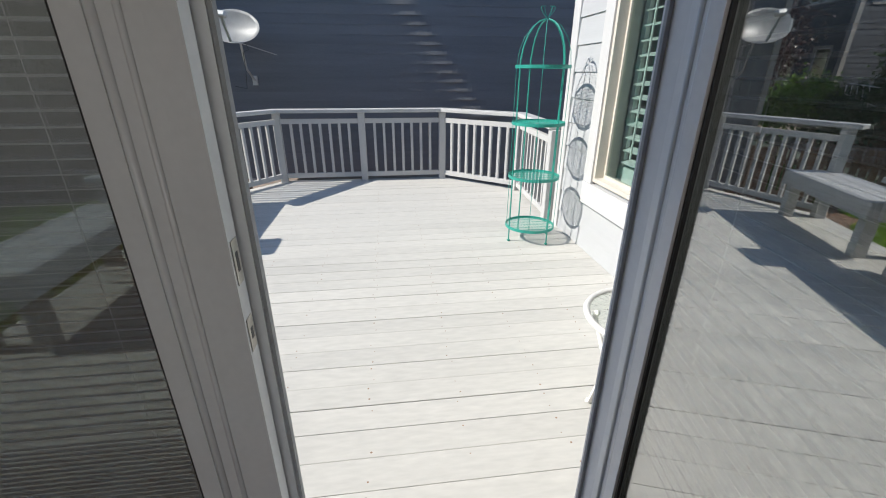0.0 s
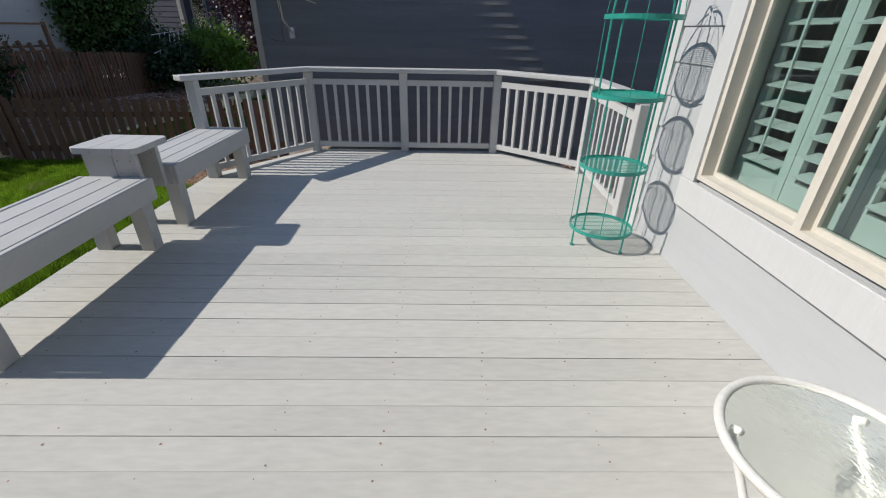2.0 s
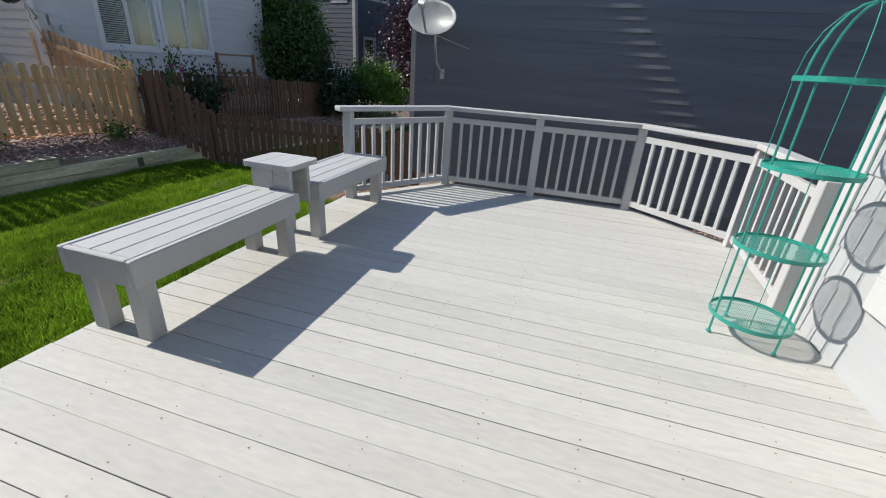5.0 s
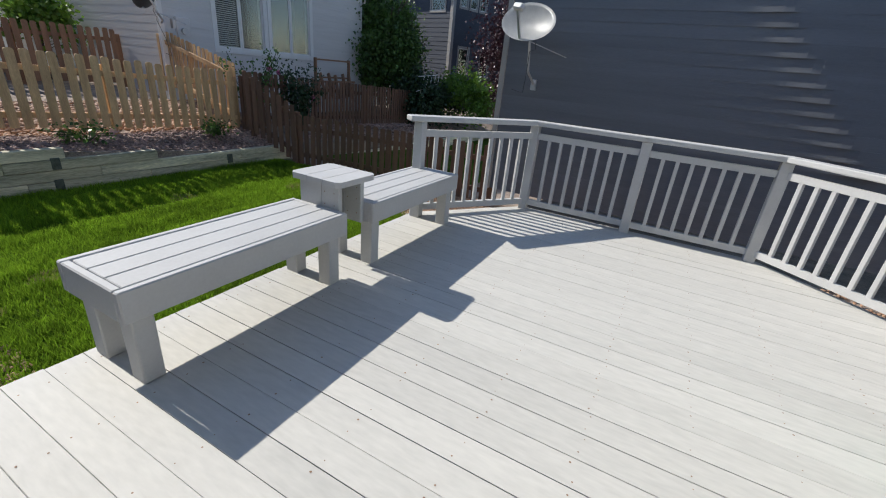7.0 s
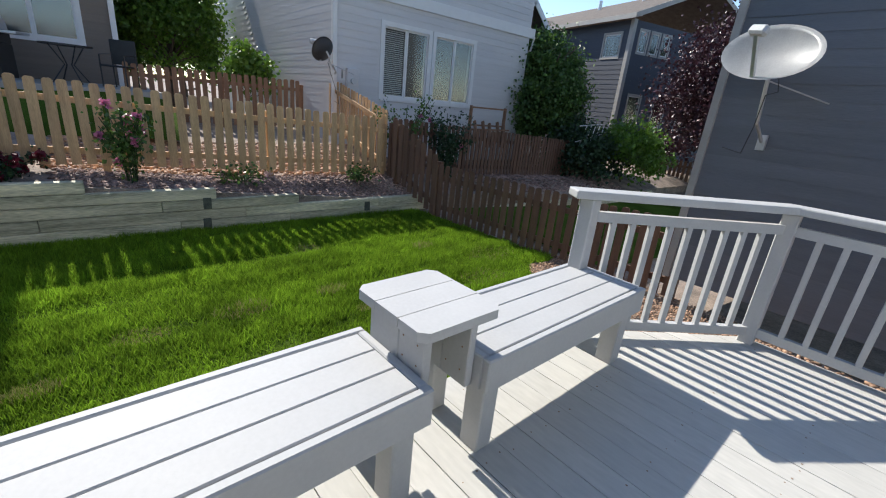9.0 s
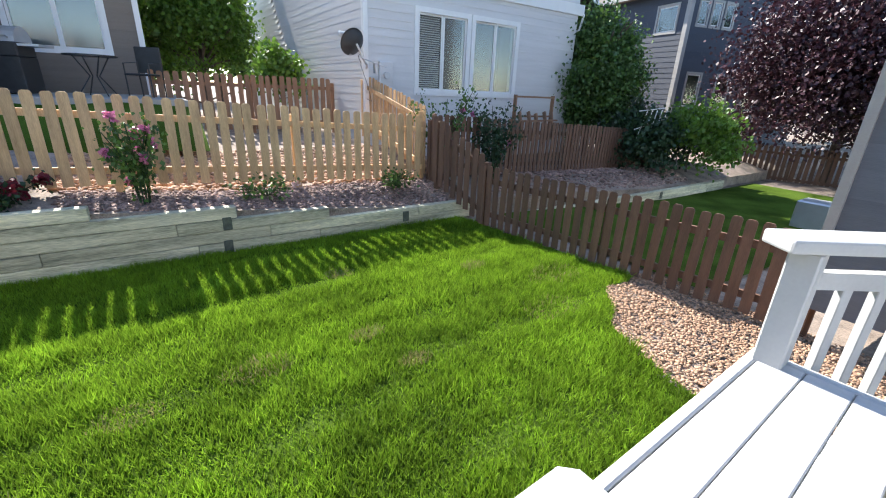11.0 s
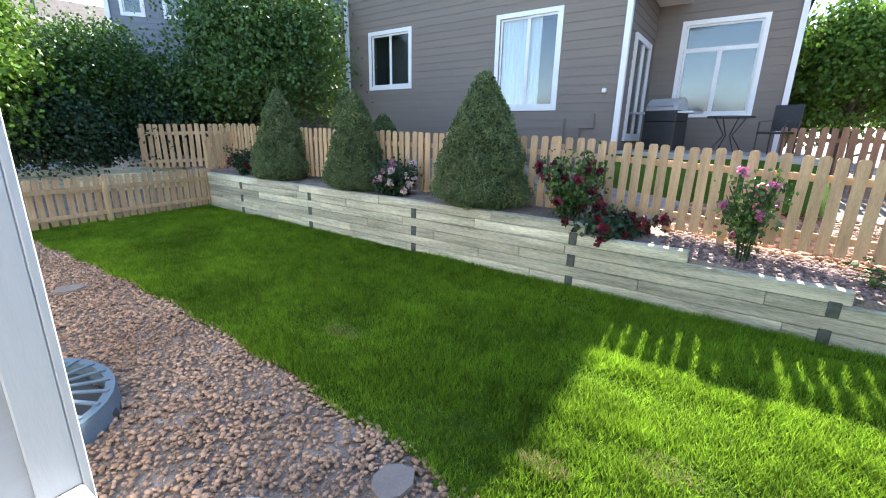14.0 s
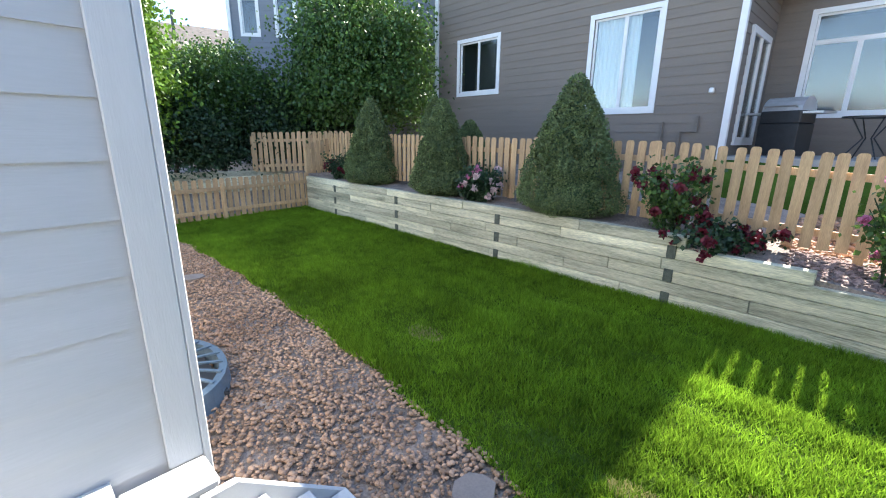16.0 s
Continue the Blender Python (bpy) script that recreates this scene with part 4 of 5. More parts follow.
def rose(label, x, y, z, h, w, petals, blooms, seed, leaf=None, n=1500):
    r = np.random.default_rng(seed)
    t = thing("rose_bush", label, "rose bush", pose(x, y, z), group="rose bushes")
    bm = bmesh.new()
    tips = []
    for i in range(16):
        a = r.uniform(0, 6.28)
        k = w * (0.3 + 0.7 * r.random())
        e = (k * math.cos(a), k * math.sin(a) * 1.0, h * (0.5 + 0.5 * r.random()))
        tube(bm, [(0.05 * math.cos(a), 0.05 * math.sin(a), -0.05), (e[0] * 0.4, e[1] * 0.4, e[2] * 0.6), e], 0.006, 5)
        tips.append(e)
    part("cane", bm, M_LEAF_DARK, t)
    p = []
    for e in tips:
        for _ in range(n // 16):
            f = r.random() ** 0.6
            p.append(np.array(e) * (f * 0.9, f * 0.9, 0.15 + 0.85 * f) + r.normal(size=3) * 0.07)
    leaves("foliage", np.array(p), 0.06, leaf or M_LEAF_DARK, t, seed)
    for i in range(blooms):
        e = np.array(tips[i % 16]) * (0.7 + 0.35 * r.random(), 0.7 + 0.35 * r.random(), 0.55 + 0.5 * r.random()) + r.normal(size=3) * 0.05
        c = r.normal(size=(46, 3)) * 0.019 + e
        leaves("bloom", c, 0.055, petals, t, seed * 50 + i, shape=0.6, up=-0.6)
    return t


for x, y, h, rad, s in ((-7.85, -0.98, 2.2, 0.92, 11), (-7.85, -4.0, 2.0, 0.76, 12), (-7.85, -6.6, 2.15, 0.78, 13), (-8.9, -5.4, 2.2, 0.7, 14), (-8.9, -4.2, 1.6, 0.8, 15)):
    spruce(x, y, 0.06, h, rad, s)
rose("bush of small dark red roses in the raised bed", -7.72, 0.62, 0.0, 1.05, 0.72, M_ROSE_RED, 20, 21, M_LEAF, 1700)
rose("low dark red roses spilling over the timber wall", -7.60, 1.35, -0.1, 0.42, 0.75, M_ROSE_RED, 34, 22, n=1500)
rose("pink rose bush in front of the picket fence", -7.75, 2.78, -0.12, 1.08, 0.34, M_ROSE_PINK, 8, 23, M_LEAF, 850)
rose("pink and white rose bush between the dwarf spruces", -7.75, -2.75, 0.05, 0.72, 0.48, M_ROSE_PALE, 16, 24)
rose("pink rose bush between the dwarf spruces", -7.7, -3.0, 0.05, 0.78, 0.42, M_ROSE_PINK, 12, 25)
rose("red roses at the bed's far end", -7.8, -8.2, 0.05, 0.75, 0.5, M_ROSE_RED, 16, 26)
rose("low leafy plant in rock mulch by the fence", -8.0, 4.3, -0.17, 0.16, 0.7, M_ROSE_PALE, 2, 27, M_LEAF, 260)
rose("low leafy plant in rock mulch by the fence", -8.0, 6.5, -0.22, 0.18, 0.5, M_ROSE_PALE, 0, 28, M_LEAF, 260)
rose("climbing rose stems over the brown fence corner", -8.4, 7.7, -0.3, 1.75, 0.8, M_ROSE_PINK, 2, 29, M_LEAF, 1100)
rose("rambling leafy rose beside the brown fence", -7.9, 8.6, -0.3, 1.5, 0.6, M_ROSE_PINK, 2, 30, M_LEAF_DARK, 1500)

tree("tree", "bushy green tree between the pale and blue houses", -11.2, 15.6, -0.7, 4.6, (1.5, 1.5, 2.3), M_LEAF, 230, 210, 0.10, 41, 0.27, 0.10)
tree("shrub", "bright lime green shrub in the next yard", -8.0, 16.6, -1.1, 2.4, (1.15, 1.1, 1.1), M_LEAF_LIME, 90, 90, 0.11, 42, 0.2, 0.05, cat="shrub")
tree("shrub", "dark shrub below the lime green one", -9.0, 15.6, -0.9, 2.0, (1.3, 1.2, 1.0), M_LEAF_DARK, 90, 90, 0.11, 43, 0.22, 0.05, cat="shrub")
tree("plum_tree", "purple-leaved plum tree beside the slate house", -6.0, 22.0, -1.3, 7.0, (3.2, 2.8, 3.5), M_LEAF_PLUM, 400, 210, 0.115, 44, 0.50, 0.16, low=0.2)
tree("tree", "green tree seen between the taupe and pale houses", -20.5, 4.9, 0.0, 5.6, (1.8, 1.7, 2.7), M_LEAF_LIME, 300, 85, 0.13, 45, 0.34, 0.16, low=0.1)
tree("shrub", "small green shrub by the pale house", -15.0, 6.2, 0.2, 2.2, (0.6, 0.6, 0.8), M_LEAF_LIME, 40, 60, 0.13, 46, 0.2, 0.05, cat="shrub")
tree("tree", "large green tree above the dwarf spruces", -10.6, -11.2, 0.2, 6.1, (2.3, 2.3, 2.95), M_LEAF, 430, 190, 0.11, 47, 0.48, 0.16)
tree("shrub", "dark overgrown shrub behind the low fence", -6.3, -13.2, -0.2, 4.2, (2.0, 1.6, 2.0), M_LEAF, 280, 220, 0.09, 48, 0.34, 0.10, cat="shrub")
tree("shrub", "dark leafy shrub in the shade", -7.6, -12.4, 0.0, 2.4, (1.5, 1.2, 1.2), M_LEAF_DARK, 160, 200, 0.085, 49, 0.3, 0.08, cat="shrub")
tree("shrub", "dark leafy shrub in the shade", -4.6, -12.0, -0.3, 2.6, (1.4, 1.2, 1.3), M_LEAF_DARK, 160, 200, 0.085, 51, 0.3, 0.08, cat="shrub")
tree("shrub", "dark leafy shrub in the shade", -9.4, -12.8, 0.0, 3.0, (1.7, 1.2, 1.5), M_LEAF_DARK, 170, 190, 0.085, 52, 0.32, 0.08, cat="shrub")
tree("tree", "bright green tree beside the house corner", -3.1, -11.3, -0.6, 6.2, (1.25, 1.4, 2.9), M_LEAF_LIME, 300, 170, 0.11, 50, 0.28, 0.12)

for k, (x, y, h) in enumerate(((-34, 2, 7.5), (-33, 7, 6.5), (-36, 12, 8), (-40, -3, 9), (-24, 24, 7), (-11, 36, 7), (-5, 35, 7.5), (1, 36, 7))):
    tree("tree", "distant green tree behind the houses", x, y, 0, h, (3.2, 3.2, h * 0.45), M_LEAF_DARK, 130, 60, 0.4, 60 + k, 0.7, 0.2)


# ---- dishes and yard fittings ----
def dish(label, m, wide, tall, material, facing, foot, arm=0.45):
    """A satellite dish: a shallow oval bowl on a bent mast, with a feed on its arm."""
    t = thing("satellite_dish", label, "satellite dish", m)
    bm = bmesh.new()
    rings = []
    for k in range(7):
        f = k / 6
        rings.append([bm.verts.new((wide / 2 * f * math.cos(a), -0.02 - 0.09 * (1 - f * f) * -1 - 0.07, tall / 2 * f * math.sin(a)) if k else (0.0, 0.0, 0.0)) for a in [j * math.pi / 18 for j in range(36)]] if k else None)
    c = bm.verts.new((0, 0.0, 0))
    q = []
    for k in range(1, 8):
        f = k / 7
        q.append([bm.verts.new((wide / 2 * f * math.cos(a), -0.10 * f * f, tall / 2 * f * math.sin(a))) for a in [j * math.pi / 18 for j in range(36)]])
    for r in rings:
        if r:
            for v in r:
                bm.verts.remove(v)
    for j in range(36):
        bm.faces.new((c, q[0][j], q[0][(j + 1) % 36]))
        for r0, r1 in zip(q, q[1:]):
            bm.faces.new((r0[j], r1[j], r1[(j + 1) % 36], r0[(j + 1) % 36]))
    bmesh.ops.solidify(bm, geom=list(bm.faces), thickness=0.012)
    bowl = part("reflector", bm, material, t, smooth=True)
    bowl.matrix_local = facing
    bm = bmesh.new()
    bar(bm, (0, -0.06, -tall * 0.46), (0, -arm, -tall * 0.02), 0.045, 0.03)
    ar = part("feed_arm", bm, M_GALV, bowl)
    part("feed_horn", bx(-0.10, -arm - 0.07, -0.02, 0.10, -arm + 0.04, 0.09, bevel=0.025), M_DISH, bowl)
    bm = bmesh.new()
    tube(bm, [(0, 0.03, 0.0), (0, 0.10, -0.12), *foot], 0.024, 8)
    part("mast", bm, M_GALV, t)
    bm = bmesh.new()
    tube(bm, [(0, 0.08, -0.25), (0.55, foot[-1][1], -0.45)], 0.009, 6)
    part("strut", bm, M_GALV, t)
    bm = bmesh.new()
    tube(bm, [(0.02, 0.08, -0.2), (0.14, 0.0, -0.24), (0.16, 0.05, -0.38), (0.03, 0.1, -0.42), (-0.04, 0.28, -0.8), (-0.2, foot[-1][1] - 0.02, -1.15), (-0.45, foot[-1][1] - 0.02, -1.1)], 0.006, 5)
    part("cable", bm, M_BLACK, t)
    part("bracket", bx(-0.05, foot[-1][1] - 0.03, foot[-1][2] - 0.1, 0.05, foot[-1][1] + 0.03, foot[-1][2] + 0.1), M_GALV, t)
    return t


slate_dish = dish("pale grey oval satellite dish on the slate house wall", pose(-2.66, 9.30, 2.22), 1.15, 0.68, M_DISH, pose(0, 0, 0, -24, 8, -16), [(0, 0.12, -0.3), (-0.02, 0.30, -0.75), (0.0, 0.66, -0.98)])
dish("dark satellite dish on the corner of the pale house", pose(-10.55, 6.85, 2.22), 0.62, 0.56, M_DISH_DK, pose(0, 0, 0, -22, 0, -70), [(0, 0.15, -0.25), (-0.30, 0.40, -0.4), (-0.50, 0.46, -0.45)], arm=0.42)

gr = thing("barbecue_grill", "silver and black gas barbecue grill on the taupe house's patio", "grill", pose(-12.5, 0.98, 1.0, 0, 0, 70))
bm = bmesh.new()
for i in range(9):
    a0, a1 = math.pi * i / 9, math.pi * (i + 1) / 9
    p0, p1 = (0.24 * math.cos(a0), 0.86 + 0.26 * math.sin(a0)), (0.24 * math.cos(a1), 0.86 + 0.26 * math.sin(a1))
    v = [bm.verts.new(p) for p in ((-0.35, p0[0], p0[1]), (0.35, p0[0], p0[1]), (0.35, p1[0], p1[1]), (-0.35, p1[0], p1[1]))]
    bm.faces.new(v)
    bm.faces.new([bm.verts.new(p) for p in ((-0.35, p0[0], p0[1]), (-0.35, p1[0], p1[1]), (-0.35, 0, 0.86))])
    bm.faces.new([bm.verts.new(p) for p in ((0.35, p0[0], p0[1]), (0.35, p1[0], p1[1]), (0.35, 0, 0.86))])
part("lid", bm, M_GALV, gr)
part("firebox", bx(-0.36, -0.26, 0.62, 0.36, 0.26, 0.86, bevel=0.02), M_BLACK, gr)
part("cabinet", bx(-0.36, -0.26, 0.02, 0.36, 0.26, 0.62, bevel=0.01), M_BLACK, gr)
part("side_shelf", bx(0.36, -0.22, 0.80, 0.68, 0.22, 0.84), M_GALV, gr)
part("side_shelf", bx(-0.68, -0.22, 0.80, -0.36, 0.22, 0.84), M_GALV, gr)
bm = bmesh.new()
tube(bm, [(-0.28, -0.27, 0.92), (-0.28, -0.32, 0.94), (0.28, -0.32, 0.94), (0.28, -0.27, 0.92)], 0.014, 6)
part("handle", bm, M_STEEL, gr)
tb = thing("patio_table", "black metal patio table behind the picket fence", "table", pose(-12.4, 2.2, 1.0))
bm = bmesh.new()
bmesh.ops.create_cone(bm, cap_ends=True, segments=24, radius1=0.42, radius2=0.42, depth=0.03, matrix=Matrix.Translation((0, 0, 0.72)))
part("tabletop", bm, M_BLACK, tb)
for k in range(4):
    bm = bmesh.new()
    a = k * math.pi / 2 + 0.5
    tube(bm, [(0.34 * math.cos(a), 0.34 * math.sin(a), 0.0), (0.08 * math.cos(a), 0.08 * math.sin(a), 0.36), (0.30 * math.cos(a), 0.30 * math.sin(a), 0.71)], 0.012, 6)
    part("leg", bm, M_BLACK, tb)
pc = thing("patio_chair", "black metal patio chair beside the patio table", "chair", pose(-12.3, 3.0, 1.0, 0, 0, 60))
part("seat", bx(-0.25, -0.24, 0.40, 0.25, 0.24, 0.44, bevel=0.015), M_BLACK, pc)
part("backrest", bx(-0.25, 0.22, 0.46, 0.25, 0.26, 0.95, bevel=0.015), M_BLACK, pc)
for x in (-0.23, 0.23):
    bm = bmesh.new()
    tube(bm, [(x, -0.22, 0.0), (x, -0.22, 0.62), (x, 0.22, 0.66), (x, 0.24, 0.0)], 0.014, 6)
    part("leg_frame", bm, M_BLACK, pc)
sv = [(x, y, z + 0.03 * math.sin(3 * y)) for y in np.linspace(0.1, 3.7, 16) for x, z in ((-11.02, 0.92), (-10.6, 0.80), (-10.1, 0.62), (-9.7, 0.46), (-9.4, 0.30))]
slope = raw("lawn", sv, [(j * 5 + i, j * 5 + i + 1, (j + 1) * 5 + i + 1, (j + 1) * 5 + i) for j in range(15) for i in range(4)], M_TURF)
tagged(slope, "grassy slope below the taupe house's patio", "lawn", kind="structure")
ub = put("utility_box", bx(-4.45, 14.4, -1.25, -3.85, 15.0, -0.55, bevel=0.03), M_GALV)
tagged(ub, "grey metal utility box beside the slate house", "utility box")

# lumber, a table and a white rack stored beside the pale house
lp = thing("lumber_stack", "stacked wooden frames and boards against the pale house", "lumber", pose(-10.6, 12.6, 0.15))
for k, (x0, y0, z0, x1, y1, z1) in enumerate(((0.0, -1.0, 1.15, 0.0, 0.5, 1.15), (0.0, -1.0, 0.62, 0.0, 0.5, 0.62), (0.0, -1.0, 0.0, 0.0, -1.0, 1.2), (0.0, 0.5, 0.0, 0.0, 0.5, 1.2),
        (0.45, -1.0, 0.0, 0.1, -0.9, 0.75), (0.50, -0.7, 0.0, 0.1, -0.55, 0.75), (0.45, -0.4, 0.0, 0.1, -0.25, 0.7), (0.50, -0.1, 0.0, 0.1, 0.1, 0.75), (0.45, 0.2, 0.0, 0.1, 0.4, 0.7), (0.2, -1.05, 0.5, 0.2, 0.55, 0.52))):
    bm = bmesh.new()
    bar(bm, (x0, y0, z0), (x1, y1, z1), 0.05, 0.10, up=(1, 0, 0.01))
    part("board", bm, M_CEDAR_OLD, lp)
bk = thing("white_rack", "folded white wire rack among the shrubs", "rack", pose(-8.6, 15.0, 0.1))
for k in range(5):
    bm = bmesh.new()
    tube(bm, [(0.05 * k, -0.4 + 0.2 * k, 0.2), (0.05 * k, -0.1 + 0.16 * k, 1.0)], 0.014, 5)
    part("rod", bm, M_WTRIM, bk)
bm = bmesh.new()
tube(bm, [(0, -0.5, 0.95), (0.1, 0.6, 1.05)], 0.014, 5)
tube(bm, [(0, -0.6, 0.45), (0.1, 0.7, 0.75)], 0.014, 5)
part("cross_rod", bm, M_WTRIM, bk)

# window well beside our house
ww = thing("window_well_cover", "ribbed blue-grey plastic window well cover in the pebbles", "window well", pose(-2.02, -1.35, LAWN))
bm = bmesh.new()
n = 16
rings = []
for i in range(n + 1):
    a = math.pi / 2 + math.pi * i / n
    rings.append([bm.verts.new((k * math.cos(a), 1.25 * k * math.sin(a), z)) for k, z in ((0.50, -0.03), (0.50, 0.16), (0.56, 0.16), (0.58, -0.03))])
for q0, q1 in zip(rings, rings[1:]):
    for i in range(4):
        bm.faces.new((q0[i], q0[(i + 1) % 4], q1[(i + 1) % 4], q1[i]))
bm.faces.new(rings[0])
bm.faces.new(rings[-1])
part("shell", bm, M_WELL, ww)
for i in range(11):
    a = math.pi / 2 + math.pi * (i + 0.5) / 11
    bm = bmesh.new()
    bar(bm, (0.12 * math.cos(a), 0.15 * math.sin(a), 0.2), (0.53 * math.cos(a), 0.66 * math.sin(a), 0.165), 0.03, 0.014)
    part("rib", bm, M_WELL, ww)
# dark slab paints the shade inside the well
part("well_dark_fill", bx(-0.45, -0.5, -0.02, -0.0, 0.5, 0.05), M_DARK_FILL, ww)


# ---- the deck ----
yard_things = set(scene.objects)
DECK_TURN = Matrix.Translation((0, 6, 0)) @ Matrix.Rotation(radians(2.9), 4, 'Z') @ Matrix.Translation((0, -6, 0))
LEFT, RIGHT, HOUSE_Y = -1.93, 1.95, 0.95
P1, P2, P3, P4, P5, P6 = (-1.86, 4.94), (-1.09, 6.0), (0.0, 6.0), (1.09, 6.0), (1.96, 5.22), (1.90, 3.98)
rd = random.Random(5)


def deck_span(y):
    """The deck's left and right edge at y."""
    l, r = LEFT, RIGHT
    if y > 4.98:
        l = LEFT + (y - 4.98) * (-1.12 - LEFT) / (6.06 - 4.98)
    if y > 5.25:
        r = 2.03 + (y - 5.25) * (1.12 - 2.03) / (6.06 - 5.25)
    elif y > 3.92:
        r = 2.03
    return l, r


deck = thing("deck", "pale grey painted timber deck with long boards", "deck", kind="structure")
PITCH = 0.1427
edges = [1.598 + PITCH * i for i in range(-5, 32)]
edges = [HOUSE_Y] + [e for e in edges if HOUSE_Y + 0.03 < e < 6.0] + [6.06]
for a, b in zip(edges, edges[1:]):
    g = rd.choice((0.0008, 0.0014, 0.0045, 0.0010, 0.0052, 0.0022))
    a2, b2 = a + g / 2, b - g / 2
    (la, ra), (lb, rb) = deck_span(a2), deck_span(b2)
    dz = rd.uniform(-0.0012, 0.0012)
    c = rd.choice((0.0012, 0.002))
    e = rd.uniform(-0.006, 0.006)
    bm = bmesh.new()
    prof = [(a2, -0.036), (a2, -c), (a2 + c, 0.0), (b2 - c, 0.0), (b2, -c), (b2, -0.036)]
    q = []
    for side in (0, 1):
        row = []
        for y, z in prof:
            l, r = deck_span(y)
            row.append(bm.verts.new(((l + e) if side == 0 else r, y, z + dz)))
        q.append(row)
    for i in range(6):
        bm.faces.new((q[0][i], q[0][(i + 1) % 6], q[1][(i + 1) % 6], q[1][i]))
    bm.faces.new(q[0])
    bm.faces.new(q[1])
    part("deck_board", bm, M_DECK, deck)
bm = bmesh.new()
vs = []
for a, b in zip(edges, edges[1:]):
    l, r = deck_span((a + b) / 2)
    x = -1.83
    while x < r - 0.05:
        if x > l + 0.03:
            for y in (a + 0.03, b - 0.03):
                if rd.random() < 0.75:
                    k = rd.choice((0.003, 0.004, 0.005))
                    px, py = x + rd.uniform(-0.015, 0.015), y + rd.uniform(-0.008, 0.008)
                    f = [bm.verts.new((px + k * math.cos(t), py + k * math.sin(t), 0.0012)) for t in [i * math.pi / 3 for i in range(6)]]
                    bm.faces.new(f)
        x += 0.406
ob = part("screw_heads", bm, M_RUST, deck)
ob["kind"] = "stuff"
bm = bmesh.new()
rim = [(LEFT + 0.02, HOUSE_Y), (LEFT + 0.02, 4.96), (-1.11, 6.03), (1.11, 6.03), (2.0, 5.23), (2.0, 3.95)]
for (x0, y0), (x1, y1) in zip(rim, rim[1:]):
    bar(bm, (x0, y0, -0.15), (x1, y1, -0.15), 0.038, 0.23)
part("rim_joist", bm, M_WHITE, deck)
for x, y in ((-1.7, 1.3), (-1.7, 3.4), (-1.7, 4.8), (-1.0, 5.8), (1.0, 5.8), (1.8, 5.0)):
    part("support_post", bx(x - 0.07, y - 0.07, LAWN - 0.05, x + 0.07, y + 0.07, -0.26), M_WHITE, deck)
# solid near-black block, no joists: paints the shade below the board gaps
part("underdeck_dark_fill", bx(-1.85, 1.0, -0.24, 1.9, 5.0, -0.05), M_DARK_FILL, deck)

# landing slab and stair stringer at the house corner
landing = put("stair_landing", bx(-2.245, 0.974, -0.095, LEFT - 0.003, 1.165, -0.055, bevel=0.010), M_WHITE)
tagged(landing, "white painted landing board at the house corner", "stair landing", kind="structure")
st = thing("deck_stairs", "short white painted timber stairs down to the pebbles", "stairs", pose(0, 0, -0.22))
bm = bmesh.new()
prism(bm, [(-2.2, -0.03), (-2.2, -0.30), (-2.5, -0.58), (-2.95, -0.58), (-2.93, -0.50), (-2.35, -0.03)], 0, 0.04)
s1 = part("stringer", bm, M_WHITE, st)
s1.matrix_local = Matrix.Translation((0, 1.02, 0)) @ Matrix.Rotation(math.pi / 2, 4, 'X')
for i in range(3):
    x, z = -2.24 - 0.22 * i, -0.16 - 0.14 * i
    part("tread", bx(x - 0.22, 1.03, z - 0.03, x, 1.2, z, bevel=0.006), M_WHITE, st)
    part("riser", bx(x - 0.012, 1.03, z, x, 1.2, z + 0.11), M_WHITE, st)
part("carriage", bx(-2.75, 1.03, -0.6, -2.2, 1.17, -0.48), M_WHITE, st)


# railing
rail = thing("deck_railing", "white painted timber deck railing with square balusters", "railing", kind="structure")
posts = [P1, P2, P3, P4, P5, P6]
for x, y in posts:
    part("post", bx(x - 0.045, y - 0.045, -0.2, x + 0.045, y + 0.045, 0.905, bevel=0.006), M_WHITE, rail)
bal = mesh_of("baluster", bx(-0.017, -0.017, 0.0, 0.017, 0.017, 0.70, bevel=0.003), M_WHITE)
for i, (a, b) in enumerate(zip(posts, posts[1:])):
    va, vb = Vector((*a, 0)), Vector((*b, 0))
    d = (vb - va).normalized()
    ln = (vb - va).length
    ex0 = 0.12 if i == 0 else 0.03
    bm = bmesh.new()
    bar(bm, va - d * ex0 + Vector((0, 0, 0.931)), vb + d * 0.03 + Vector((0, 0, 0.931 - 0.0015 * (i % 2))), 0.135, 0.048)
    bmesh.ops.bevel(bm, geom=list(bm.edges), offset=0.009, segments=2, affect='EDGES', profile=0.5)
    part("cap_rail", bm, M_WHITE, rail)
    bm = bmesh.new()
    bar(bm, va + d * 0.04 + Vector((0, 0, 0.80)), vb - d * 0.04 + Vector((0, 0, 0.80)), 0.04, 0.06)
    part("upper_rail", bm, M_WHITE, rail)
    bm = bmesh.new()
    bar(bm, va + d * 0.04 + Vector((0, 0, 0.085)), vb - d * 0.04 + Vector((0, 0, 0.085)), 0.04, 0.06)
    part("lower_rail", bm, M_WHITE, rail)
    k = round((ln - 0.09) / 0.122)
    ang = math.atan2(d.y, d.x)
    for j in range(1, k):
        p = va + d * (0.045 + (ln - 0.09) * j / k)
        share("baluster", bal, rail, Matrix.Translation((p.x, p.y, 0.10)) @ Matrix.Rotation(ang, 4, 'Z'))


